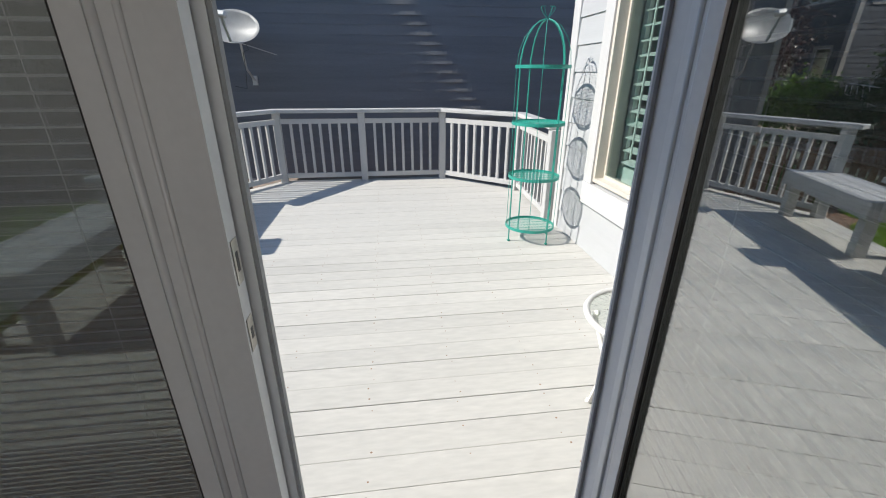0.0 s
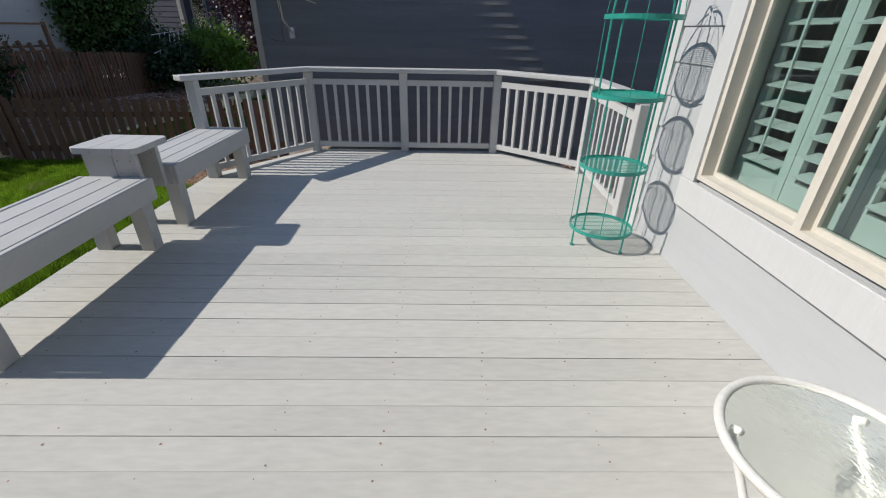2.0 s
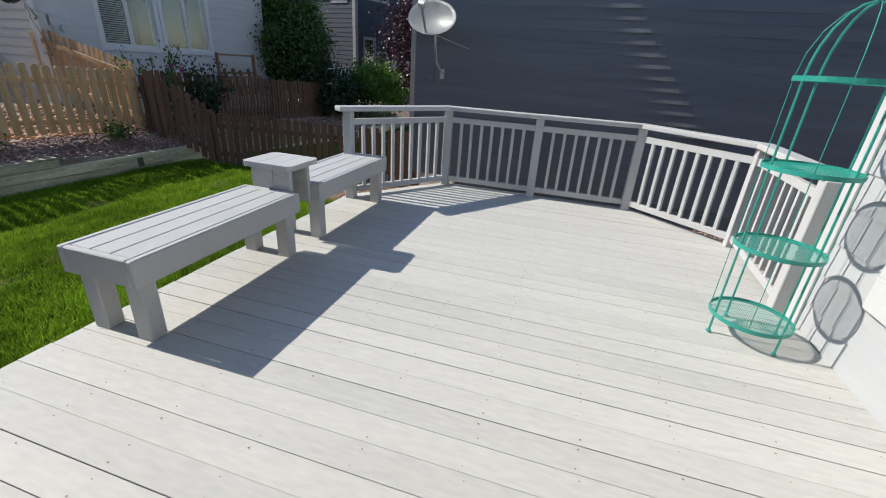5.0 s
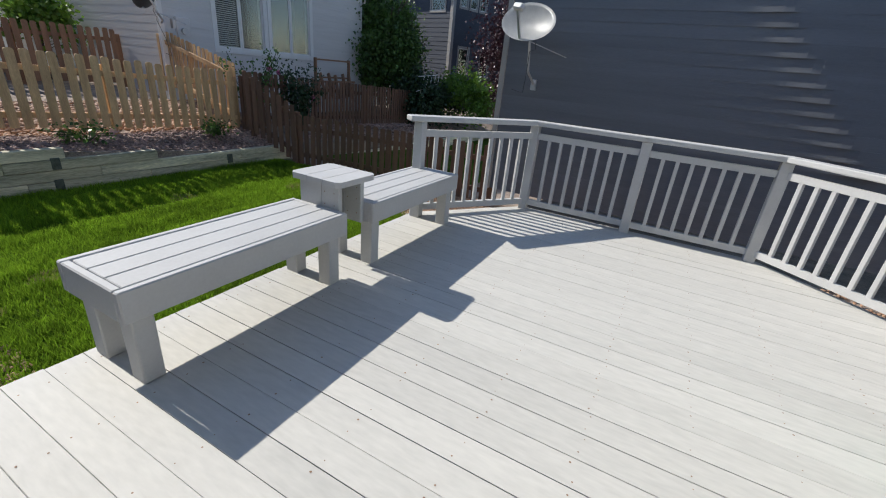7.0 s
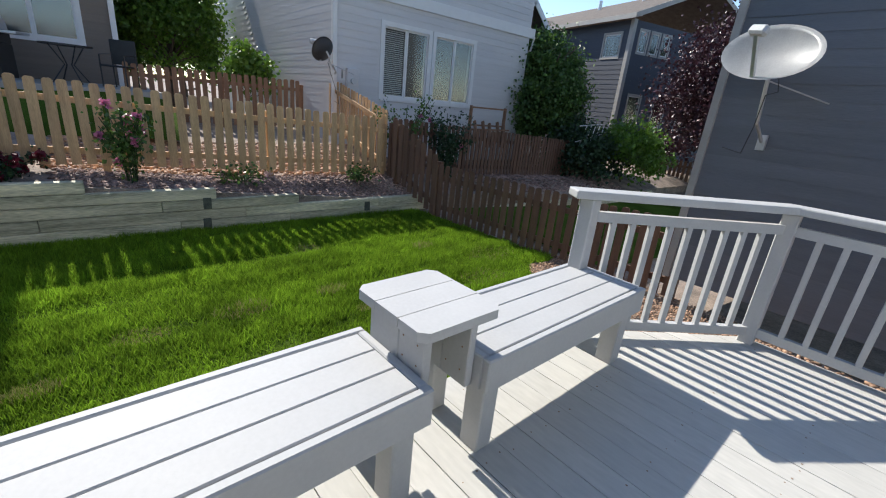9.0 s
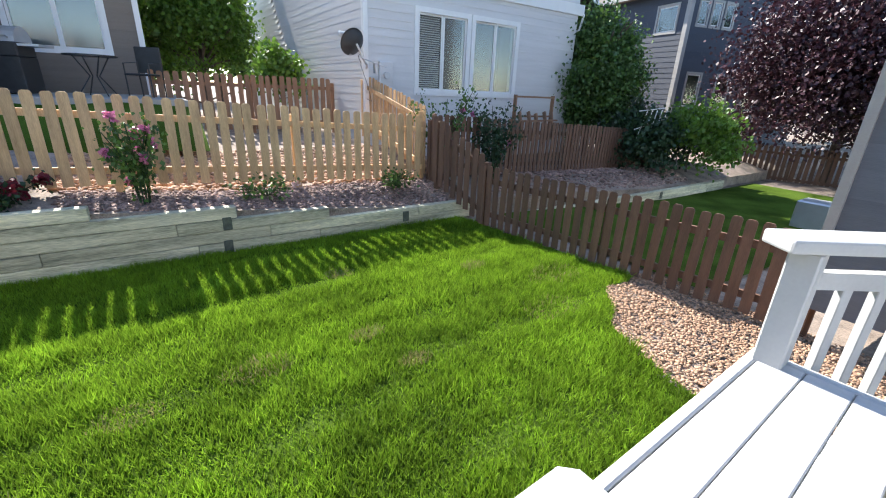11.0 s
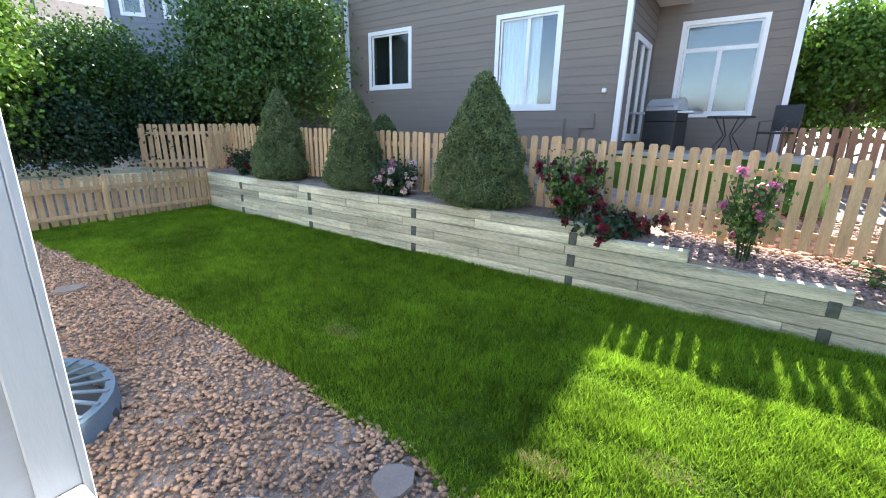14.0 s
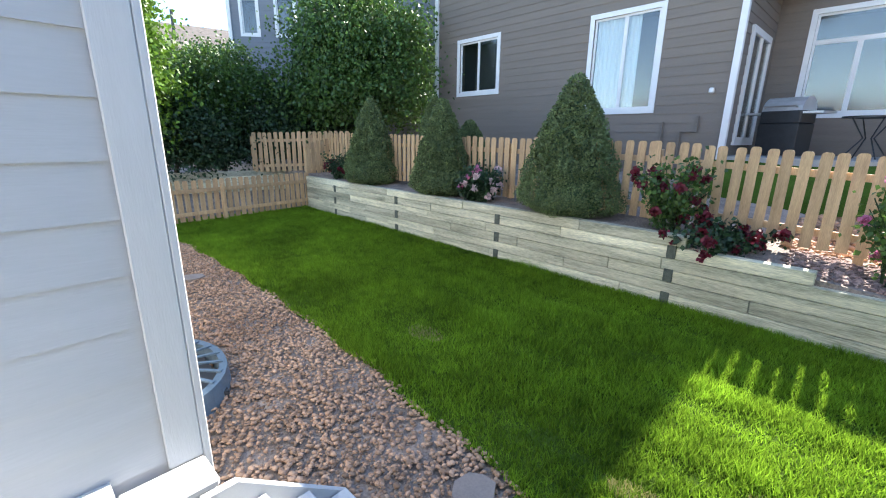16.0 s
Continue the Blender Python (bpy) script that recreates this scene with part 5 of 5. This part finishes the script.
# benches
def bench(y0, y1):
    b = thing("bench", "white painted timber bench with a planked seat on the deck edge", "bench", pose(-1.690, y0, 0), group="deck benches")
    ln, hw, top = y1 - y0, 0.236, 0.478
    t = 0.036
    part("front_apron", bx(hw - t, 0, top - 0.145, hw, ln, top, bevel=0.006), M_WHITE, b)
    part("rear_apron", bx(-hw, 0, top - 0.145, -hw + t, ln, top, bevel=0.006), M_WHITE, b)
    part("end_apron", bx(-hw + t, 0, top - 0.145, hw - t, t, top, bevel=0.006), M_WHITE, b)
    part("end_apron", bx(-hw + t, ln - t, top - 0.145, hw - t, ln, top, bevel=0.006), M_WHITE, b)
    w = (2 * hw - 2 * t - 0.008) / 3
    for i in range(3):
        x = -hw + t + 0.004 + i * w
        part("seat_plank", bx(x + 0.0018, t + 0.003, top - 0.036, x + w - 0.0018, ln - t - 0.003, top - 0.002, bevel=0.004), M_WHITE, b)
    for x in (-hw + t + 0.002, hw - t - 0.102):
        for y in (t + 0.002, ln - t - 0.092):
            part("leg", bx(x, y, 0.0, x + 0.1, y + 0.09, top - 0.04, bevel=0.006), M_WHITE, b)
    return b


bench(2.17, 3.46)
bench(3.72, 5.0)
bt = thing("side_box", "white timber box table between the two benches", "box table", pose(-1.695, 3.605, 0))
cx, cy, r = 0.207, 0.188, 0.03
for k, (x0, x1) in enumerate(((-cx, -0.071), (-0.068, 0.068), (0.071, cx))):
    ra, rb = (r if k == 0 else 0.001), (r if k == 2 else 0.001)
    bm = bmesh.new()
    prism(bm, [(x0 + ra, -cy), (x1 - rb, -cy), (x1, -cy + rb), (x1, cy - rb), (x1 - rb, cy), (x0 + ra, cy), (x0, cy - ra), (x0, -cy + ra)], 0.632, 0.670 - 0.0006 * k)
    bmesh.ops.recalc_face_normals(bm, faces=bm.faces)
    part("top_plank", bm, M_WHITE, bt)
for y0, y1, za in ((-0.143, -0.107, 0.30), (0.075, 0.111, 0.335)):
    part("end_panel", bx(-0.165, y0, za, 0.020, y1, 0.632, bevel=0.004), M_WHITE, bt)
    part("end_panel", bx(0.022, y0, za, 0.165, y1, 0.632, bevel=0.004), M_WHITE, bt)
    bm = bmesh.new()
    for x in (0.05, 0.13):
        for z in (0.40, 0.50, 0.58):
            bmesh.ops.create_cone(bm, cap_ends=True, segments=6, radius1=0.004, radius2=0.004, depth=0.002, matrix=pose(x, y0 - 0.0008, z, 90, 0, 0))
    part("screws", bm, M_RUST, bt)["kind"] = "stuff"
part("rear_apron", bx(-0.175, -0.105, 0.46, -0.139, 0.073, 0.632, bevel=0.004), M_WHITE, bt)


# ---- the house: walls round the deck ----
def our_wall(name, m, u0, u1, z0, z1, holes, label):
    w = put(name, wall_mesh(u0, u1, z0, z1, 0.16, holes), M_SIDE)
    w.matrix_world = m
    tagged(w, label, "wall", kind="structure")
    siding(w, u0, u1, z0, z1, M_SIDE, holes, lap=0.205)
    return w


TOPZ = 3.0
DL, DR = -0.86, 0.915            # the door's opening
our_wall("wall_door_side", facing_north(HOUSE_Y - 0.016), -2.244, RIGHT + 0.2, -0.85, TOPZ, [(DL, DR, -0.85, 2.12)], "white lapped siding wall with the patio door")
our_wall("wall_window_side", Matrix.Translation((RIGHT + 0.016, 0, 0)) @ Matrix.Rotation(math.pi / 2, 4, 'Z'), HOUSE_Y, 3.90, -0.85, TOPZ, [(1.68, 3.19, 0.60, 2.05)], "white lapped siding wall with a wide window")
our_wall("wall_far_side", Matrix.Translation((0, 3.90, 0)), RIGHT + 0.03, 6.0, -0.85, TOPZ, [], "white lapped siding wall beyond the window")
our_wall("wall_left_side", Matrix.Translation((-2.244, 0, 0)) @ Matrix.Rotation(math.pi / 2, 4, 'Z'), -6.0, HOUSE_Y - 0.016, -0.85, TOPZ, [], "white lapped siding wall along the pebble strip")
for nm, b in (("trim", (-2.276, HOUSE_Y - 0.12, -0.6, -2.246, HOUSE_Y + 0.022, TOPZ)), ("trim", (-2.244, HOUSE_Y + 0.002, -0.06, -2.115, HOUSE_Y + 0.022, TOPZ)),
              ("trim", (RIGHT - 0.012, 3.80, -0.1, RIGHT + 0.012, 3.925, TOPZ)), ("trim", (RIGHT + 0.012, 3.902, -0.1, RIGHT + 0.12, 3.925, TOPZ))):
    tagged(put(nm, bx(*b, bevel=0.004), M_TRIM), "white wood-grained corner board", "trim", kind="structure")
tagged(put("threshold_support", bx(DL, HOUSE_Y - 0.17, -0.85, DR, HOUSE_Y - 0.02, -0.045), M_CONCRETE), "concrete below the door threshold", "foundation", kind="structure")
tagged(put("ceiling", bx(-2.2, -4.2, TOPZ, 6.0, HOUSE_Y + 0.0, TOPZ + 0.2), M_INWALL), "plain white room ceiling", "ceiling", kind="structure")
tagged(put("roof_over_bay", bx(RIGHT - 0.05, HOUSE_Y + 0.0, TOPZ, 6.0, 3.95, TOPZ + 0.2), M_WTRIM), "roof over the window room", "roof", kind="structure")
tagged(put("floor", bx(-2.2, -4.2, -0.24, 6.0, HOUSE_Y - 0.18, -0.03), M_WOODFLOOR), "brown wooden room floor", "floor", kind="structure")
tagged(put("floor", bx(RIGHT + 0.2, HOUSE_Y - 0.18, -0.24, 6.0, 3.74, -0.03), M_WOODFLOOR), "brown wooden floor behind the window", "floor", kind="structure")
tagged(put("wall_room_back", wall_mesh(-2.2, 6.0, -0.3, TOPZ, 0.2, [(-0.6, 2.0, 0.8, 2.3)]), M_INWALL), "plain room wall behind the door", "wall", kind="structure")
tagged(put("wall_room_right", bx(6.0, -4.4, -0.85, 6.2, 3.95, TOPZ), M_INWALL), "plain room wall far inside", "wall", kind="structure")

bpy.data.objects["wall_room_back"].matrix_world = Matrix.Translation((0, -4.2, 0))
# fill lamp added behind the viewer to brighten the door's inner side
lamp = bpy.data.lights.new("room_fill_light", 'AREA')
lamp.shape, lamp.size, lamp.size_y, lamp.energy, lamp.color = 'RECTANGLE', 2.6, 1.5, 30, (1.0, 0.95, 0.89)
new("room_fill_light", lamp).matrix_world = Matrix.Translation((0.7, -4.3, 1.55)) @ Matrix.Rotation(radians(90), 4, 'X')
# unseen window frame, added to go with the fill lamp
rw = thing("fill_light_window", "unseen window added in the room's back wall round the fill light", "window", kind="structure")
bm = bmesh.new()
for q in ((-0.6, 0.8, -0.54, 2.3), (1.94, 0.8, 2.0, 2.3), (-0.54, 0.8, 1.94, 0.86), (-0.54, 2.24, 1.94, 2.3), (0.67, 0.86, 0.73, 2.24)):
    box(bm, q[0], -4.28, q[1], q[2], -4.22, q[3])
part("window_frame", bm, M_WTRIM, rw)

# bay window with plantation shutters; its frame runs along y
wm = Matrix.Translation((RIGHT, 0, 0)) @ Matrix.Rotation(math.pi / 2, 4, 'Z')
win = new("window_1")
win.matrix_world = wm
tagged(win, "wide white framed sliding window with plantation shutters behind", "window", kind="structure")
bm = bmesh.new()
a0, a1, b0, b1 = 1.68, 3.19, 0.60, 2.05
for p in ((a0 - 0.13, b0 - 0.02, a0, b1 + 0.13), (a1, b0 - 0.02, a1 + 0.13, b1 + 0.13), (a0, b1, a1, b1 + 0.13)):
    box(bm, p[0], 0.0, p[1], p[2], 0.028, p[3])
part("trim", bm, M_TRIM, win)
part("window_sill", bx(a0 - 0.13, 0.0, b0 - 0.20, a1 + 0.13, 0.034, b0 - 0.022, bevel=0.004), M_TRIM, win)
mid = 2.43
bm = bmesh.new()
for p in ((a0, b0, a0 + 0.03, b1), (a1 - 0.03, b0, a1, b1), (a0 + 0.03, b0, a1 - 0.03, b0 + 0.03), (a0 + 0.03, b1 - 0.03, a1 - 0.03, b1), (mid - 0.022, b0 + 0.03, mid + 0.022, b1 - 0.03)):
    box(bm, p[0], -0.10, p[1], p[2], 0.012, p[3])
part("window_frame", bm, M_VINYL, win)
for s, e, d in ((a0 + 0.03, mid - 0.022, -0.045), (mid + 0.022, a1 - 0.03, -0.07)):
    bm = bmesh.new()
    for p in ((s, b0 + 0.03, s + 0.02, b1 - 0.03), (e - 0.02, b0 + 0.03, e, b1 - 0.03), (s + 0.02, b0 + 0.03, e - 0.02, b0 + 0.055), (s + 0.02, b1 - 0.055, e - 0.02, b1 - 0.03)):
        box(bm, p[0], d - 0.02, p[1], p[2], d + 0.01, p[3])
    part("sash", bm, M_VINYL, win)
    o = part("pane", bx(s + 0.02, d - 0.008, b0 + 0.055, e - 0.02, d - 0.004, b1 - 0.055), M_BAY, win)
shut = new("plantation_shutters")
shut.matrix_world = wm
tagged(shut, "white louvred plantation shutters standing open behind the window", "shutters")


def shutter(s, e):
    bm = bmesh.new()
    y = -0.20
    for p in ((s, b0, s + 0.055, b1), (e - 0.055, b0, e, b1), (s + 0.055, b0, e - 0.055, b0 + 0.12), (s + 0.055, b1 - 0.09, e - 0.055, b1)):
        box(bm, p[0], y - 0.03, p[1], p[2], y, p[3])
    leaf = part("panel", bm, M_SHUTTER, shut)
    z = b0 + 0.165
    lm = None
    while z < b1 - 0.11:
        if lm is None:
            b = bmesh.new()
            bar(b, (0, 0, 0), (e - s - 0.116, 0, 0), 0.085, 0.009, up=(0, 0.25, 1))
            lm = mesh_of("louvre", b, M_SHUTTER)
        share("louvre", lm, leaf, Matrix.Translation((s + 0.058, y - 0.015, z)))
        z += 0.094
    part("tilt_rod", bx((s + e) / 2 - 0.006, y + 0.025, b0 + 0.2, (s + e) / 2 + 0.006, y + 0.037, b1 - 0.2), M_SHUTTER, leaf)


for k in range(4):
    s = a0 - 0.02 + k * 0.3875
    shutter(s, s + 0.3835)
part("inner_sill", bx(a0 - 0.05, -0.19, b0 - 0.03, a1 + 0.05, -0.105, b0 - 0.004), M_SHUTTER, shut)


# ---- patio door ----
door_frame = thing("door_1", "white framed double patio door with one leaf open", "patio door", kind="structure")
yo, yi = HOUSE_Y + 0.03, HOUSE_Y - 0.17
for a, b in ((DL, DL + 0.045), (DR - 0.045, DR)):
    part("jamb", bx(a, yi, -0.04, b, yo - 0.028, 2.12), M_DOOR, door_frame)
part("head", bx(DL + 0.045, yi, 2.075, DR - 0.045, yo - 0.028, 2.12), M_DOOR, door_frame)
part("threshold", bx(DL, yi, -0.042, DR, yo + 0.03, 0.012, bevel=0.005), M_GALV, door_frame)
for a, b in ((DL - 0.1, DL), (DR, DR + 0.1)):
    part("trim", bx(a, HOUSE_Y + 0.002, 0.0, b, HOUSE_Y + 0.016, 2.22), M_TRIM, door_frame)
part("trim", bx(DL, HOUSE_Y + 0.002, 2.12, DR, HOUSE_Y + 0.016, 2.22), M_TRIM, door_frame)
part("seal", bx(DR - 0.055, yo - 0.06, 0.02, DR - 0.046, yo - 0.05, 2.07), M_SEAL, door_frame)


def leaf(name, w, label):
    """A glazed door leaf with a blind between its panes: x from its hinges, y outwards."""
    d = new(name)
    d["label"] = label
    t, st = 0.045, 0.115
    bm = bmesh.new()
    for p in ((0, 0, st, 2.05), (w - st, 0, w, 2.05), (st, 0, w - st, 0.22), (st, 2.05 - 0.14, w - st, 2.05)):
        box(bm, p[0], -t / 2, p[1] + 0.018, p[2], t / 2, p[3] + 0.018)
    bmesh.ops.remove_doubles(bm, verts=bm.verts, dist=0.0005)
    part("stile_and_rail", bm, M_DOOR, d)
    bm = bmesh.new()
    for s in (-1, 1):
        y0, y1 = (t / 2, t / 2 + 0.01) if s > 0 else (-t / 2 - 0.01, -t / 2)
        for p in ((st - 0.03, 0.21, st + 0.012, 1.94), (w - st - 0.012, 0.21, w - st + 0.03, 1.94), (st + 0.012, 0.21, w - st - 0.012, 0.25), (st + 0.012, 1.90, w - st - 0.012, 1.94)):
            box(bm, p[0], y0, p[1], p[2], y1, p[3])
    part("glazing_bead", bm, M_DOOR, d)
    for y in (-t / 2 - 0.001, t / 2 + 0.001):
        for x, k in ((0.042, 0.006), (w - 0.042, 0.006), (st - 0.036, 0.008), (w - st + 0.036, 0.008)):
            bm = bmesh.new()
            tube(bm, [(x, y, 0.03), (x, y, 2.06)], k, 8)
            part("moulding", bm, M_DOOR, d, smooth=True)
        for x in (st + 0.014, w - st - 0.014):
            part("glazing_gasket", bx(x - 0.005, y - 0.003 if y < 0 else y - 0.004, 0.25, x + 0.005, y + 0.004 if y < 0 else y + 0.003, 1.90), M_BLACK, d)
    for y in (-0.014, 0.014):
        o = part("pane", bx(st + 0.005, y - 0.0015, 0.235, w - st - 0.005, y + 0.0015, 1.92), M_CLEAR, d)
        o.visible_shadow = False
    b = bmesh.new()
    bar(b, (0, 0, 0), (w - 2 * st - 0.03, 0, 0), 0.0125, 0.001, up=(0, 0.35, 1))
    sm = mesh_of("slat", b, M_BLIND)
    blind = new("blind")
    blind.parent = d
    z = 0.27
    while z < 1.90:
        share("slat", sm, blind, Matrix.Translation((st + 0.015, 0, z)))
        z += 0.0145 if z < 0.62 else 0.026
    bm = bmesh.new()
    for x in (st + 0.1, w - st - 0.1):
        tube(bm, [(x, 0.008, 0.26), (x, 0.008, 1.9)], 0.0012, 4)
    part("blind_cord", bm, M_BLIND, blind)
    return d


LW = 0.83
LF = 0.803
l1 = leaf("fixed_leaf", LF, "closed glazed leaf with white blinds")
l1.parent = door_frame
l1.matrix_local = Matrix.Translation((DL + 0.047, HOUSE_Y - 0.075, 0))
bm = bmesh.new()
box(bm, LF, -0.045, 0.02, LF + 0.05, -0.001, 2.05)
box(bm, LF - 0.02, 0.0232, 0.02, LF + 0.065, 0.05, 2.05)
part("astragal", bm, M_DOOR, l1)
part("seal", bx(LF + 0.066, 0.026, 0.02, LF + 0.074, 0.047, 2.05), M_SEAL, l1)
for z, h in ((1.02, 0.09), (0.87, 0.075)):
    sp = part("strike_plate", bx(LF + 0.0502, -0.038, z, LF + 0.052, -0.008, z + h, bevel=0.0008), M_STEEL, l1)
    # no opening is cut; a black block paints the hole's dark inside
    part("strike_hole_dark", bx(LF + 0.0505, -0.028, z + 0.025, LF + 0.0526, -0.016, z + h - 0.025), M_BLACK, sp)
l2 = leaf("open_leaf", LW, "open glazed leaf with white blinds")
l2.parent = door_frame
l2.matrix_local = Matrix.Translation((DR - 0.035, HOUSE_Y - 0.10, 0)) @ Matrix.Rotation(radians(-100), 4, 'Z')


# ---- plant stand and side table ----
stand = thing("plant_stand", "teal enamelled wire plant stand with four round shelves", "plant stand", pose(1.573, 3.54, 0))
R = 0.21
ups = [radians(a) for a in (-165, -62, 20, 100)]
for z in (0.13, 0.575, 1.015, 1.44):
    bm = bmesh.new()
    ring = [(R * 1.03 * math.cos(i * math.pi / 20), R * 1.03 * math.sin(i * math.pi / 20)) for i in range(40)]
    for i in range(40):
        (x0, y0), (x1, y1) = ring[i], ring[(i + 1) % 40]
        v = [bm.verts.new(p) for p in ((x0, y0, z - 0.012), (x1, y1, z - 0.012), (x1, y1, z + 0.012), (x0, y0, z + 0.012))]
        bm.faces.new(v)
        v2 = [bm.verts.new(p) for p in ((x0 * 0.97, y0 * 0.97, z - 0.012), (x1 * 0.97, y1 * 0.97, z - 0.012), (x1 * 0.97, y1 * 0.97, z + 0.012), (x0 * 0.97, y0 * 0.97, z + 0.012))]
        bm.faces.new(v2)
        bm.faces.new((v[3], v[2], v2[2], v2[3]))
        bm.faces.new((v[0], v[1], v2[1], v2[0]))
    shelf = part("shelf_rim", bm, M_TEAL, stand)
    bm = bmesh.new()
    k = 30
    for i in range(1, k):
        t = -R + 2 * R * i / k
        w = math.sqrt(R * R - t * t)
        bar(bm, (t, -w, z + 0.002), (t, w, z + 0.002), 0.0028, 0.0028)
    for i in range(1, 6):
        t = -R + 2 * R * i / 6
        w = math.sqrt(R * R - t * t)
        bar(bm, (-w, t, z - 0.002), (w, t, z - 0.002), 0.003, 0.003)
    part("wire_mesh", bm, M_TEAL, shelf)
for a in ups:
    x, y = R * math.cos(a), R * math.sin(a)
    bm = bmesh.new()
    tube(bm, [(x, y, 0.0), (x, y, 1.44)] + [(x * math.cos(t), y * math.cos(t), 1.44 + 0.33 * math.sin(t)) for t in [radians(d) for d in (12, 25, 40, 55, 70, 85)]], 0.0062, 6)
    part("upright", bm, M_TEAL, stand)
    bm = bmesh.new()
    bmesh.ops.create_uvsphere(bm, u_segments=8, v_segments=5, radius=0.013, matrix=Matrix.Translation((x, y, 0.010)) @ Matrix.Diagonal((1.2, 1.2, 0.75, 1)))
    part("foot", bm, M_TEAL, stand, smooth=True)
for a in (radians(-20), radians(150), radians(-110)):
    x, y = R * math.cos(a), R * math.sin(a)
    bm = bmesh.new()
    tube(bm, [(x, y, 0.13), (x, y, 1.44)] + [(x * math.cos(t), y * math.cos(t), 1.44 + 0.33 * math.sin(t)) for t in [radians(d) for d in (20, 40, 60, 80)]], 0.0025, 5)
    part("thin_wire", bm, M_TEAL, stand)
bm = bmesh.new()
for s in (-1, 1):
    for k in (0.03, 0.055):
        tube(bm, [(s * k * math.sin(t), 0, 1.77 + 0.045 * math.sin(t * 0.9) + 0.02 * t) for t in [0, 0.5, 1.0, 1.5, 2.0, 2.5]], 0.003, 5)
part("finial", bm, M_TEAL, stand)

tab = thing("side_table", "round side table with rippled glass top and worn white folding legs", "side table", pose(1.40, 1.49, 0, 0, 0, 95))
R = 0.255
bm = bmesh.new()
tube(bm, [(R * math.cos(i * math.pi / 24), R * math.sin(i * math.pi / 24), 0.435) for i in range(48)], 0.014, 8, close=True)
part("rim", bm, M_TABLE, tab, smooth=True)
bm = bmesh.new()
bmesh.ops.create_cone(bm, cap_ends=True, segments=48, radius1=R - 0.006, radius2=R - 0.006, depth=0.005, matrix=Matrix.Translation((0, 0, 0.437)))
o = part("glass_top", bm, M_RIPPLE, tab)
o.visible_shadow = False
for side in (-1, 1):
    bm = bmesh.new()
    k = 0.215 * side
    pts = [(0.02, k, 0.012), (0.0, k, 0.03), (-0.11, k, 0.40), (-0.13, k * 0.95, 0.425)]
    for p, q in zip(pts, pts[1:]):
        bar(bm, p, q, 0.026, 0.010, up=(1, 0, 0.3))
    part("leg", bm, M_TABLE, tab)
    bm = bmesh.new()
    k = 0.185 * side
    tube(bm, [(-0.215, k, 0.014), (-0.185, k, 0.035), (0.075, k, 0.36), (0.105, k, 0.395), (0.11, k, 0.415), (0.09, k, 0.428)], 0.011, 8)
    part("leg", bm, M_TABLE, tab, smooth=True)
    bm = bmesh.new()
    bmesh.ops.create_cone(bm, cap_ends=True, segments=8, radius1=0.009, radius2=0.009, depth=0.05, matrix=pose(-0.052, 0.20 * side, 0.205, 90, 0, 0))
    part("pivot_bolt", bm, M_RUST, tab)
for x, k in ((0.02, 0.215), (-0.215, 0.185)):
    bm = bmesh.new()
    bar(bm, (x, -k, 0.012), (x, k, 0.012), 0.026, 0.010)
    part("foot_bar", bm, M_TABLE, tab)

# the yard's scale and place against the deck; houses stand farther off or nearer
def about(c, k):
    return Matrix.Translation(c) @ Matrix.Scale(k, 4) @ Matrix.Translation(-Vector(c))


YARD = Matrix.Translation((-0.097, 0.227, 0.045)) @ Matrix.Scale(0.962, 4)
TAUPE = about((-1.65, 2.75, 1.30), 1.12) @ YARD
SLATE = about((0.26, 1.85, 1.34), 0.735)
for ob in [o for o in yard_things if o.parent is None and o.type in ('MESH', 'EMPTY')]:
    m = YARD
    if ob in (GH, gr, tb, pc, slope):
        m = TAUPE
    elif ob in (DH, slate_dish):
        m = SLATE
    ob.matrix_basis = m @ ob.matrix_basis

# everything on the deck and the house shares the deck's slight turn against the yard
for ob in [o for o in scene.objects if o not in yard_things and o.parent is None]:
    ob.matrix_basis = DECK_TURN @ ob.matrix_basis
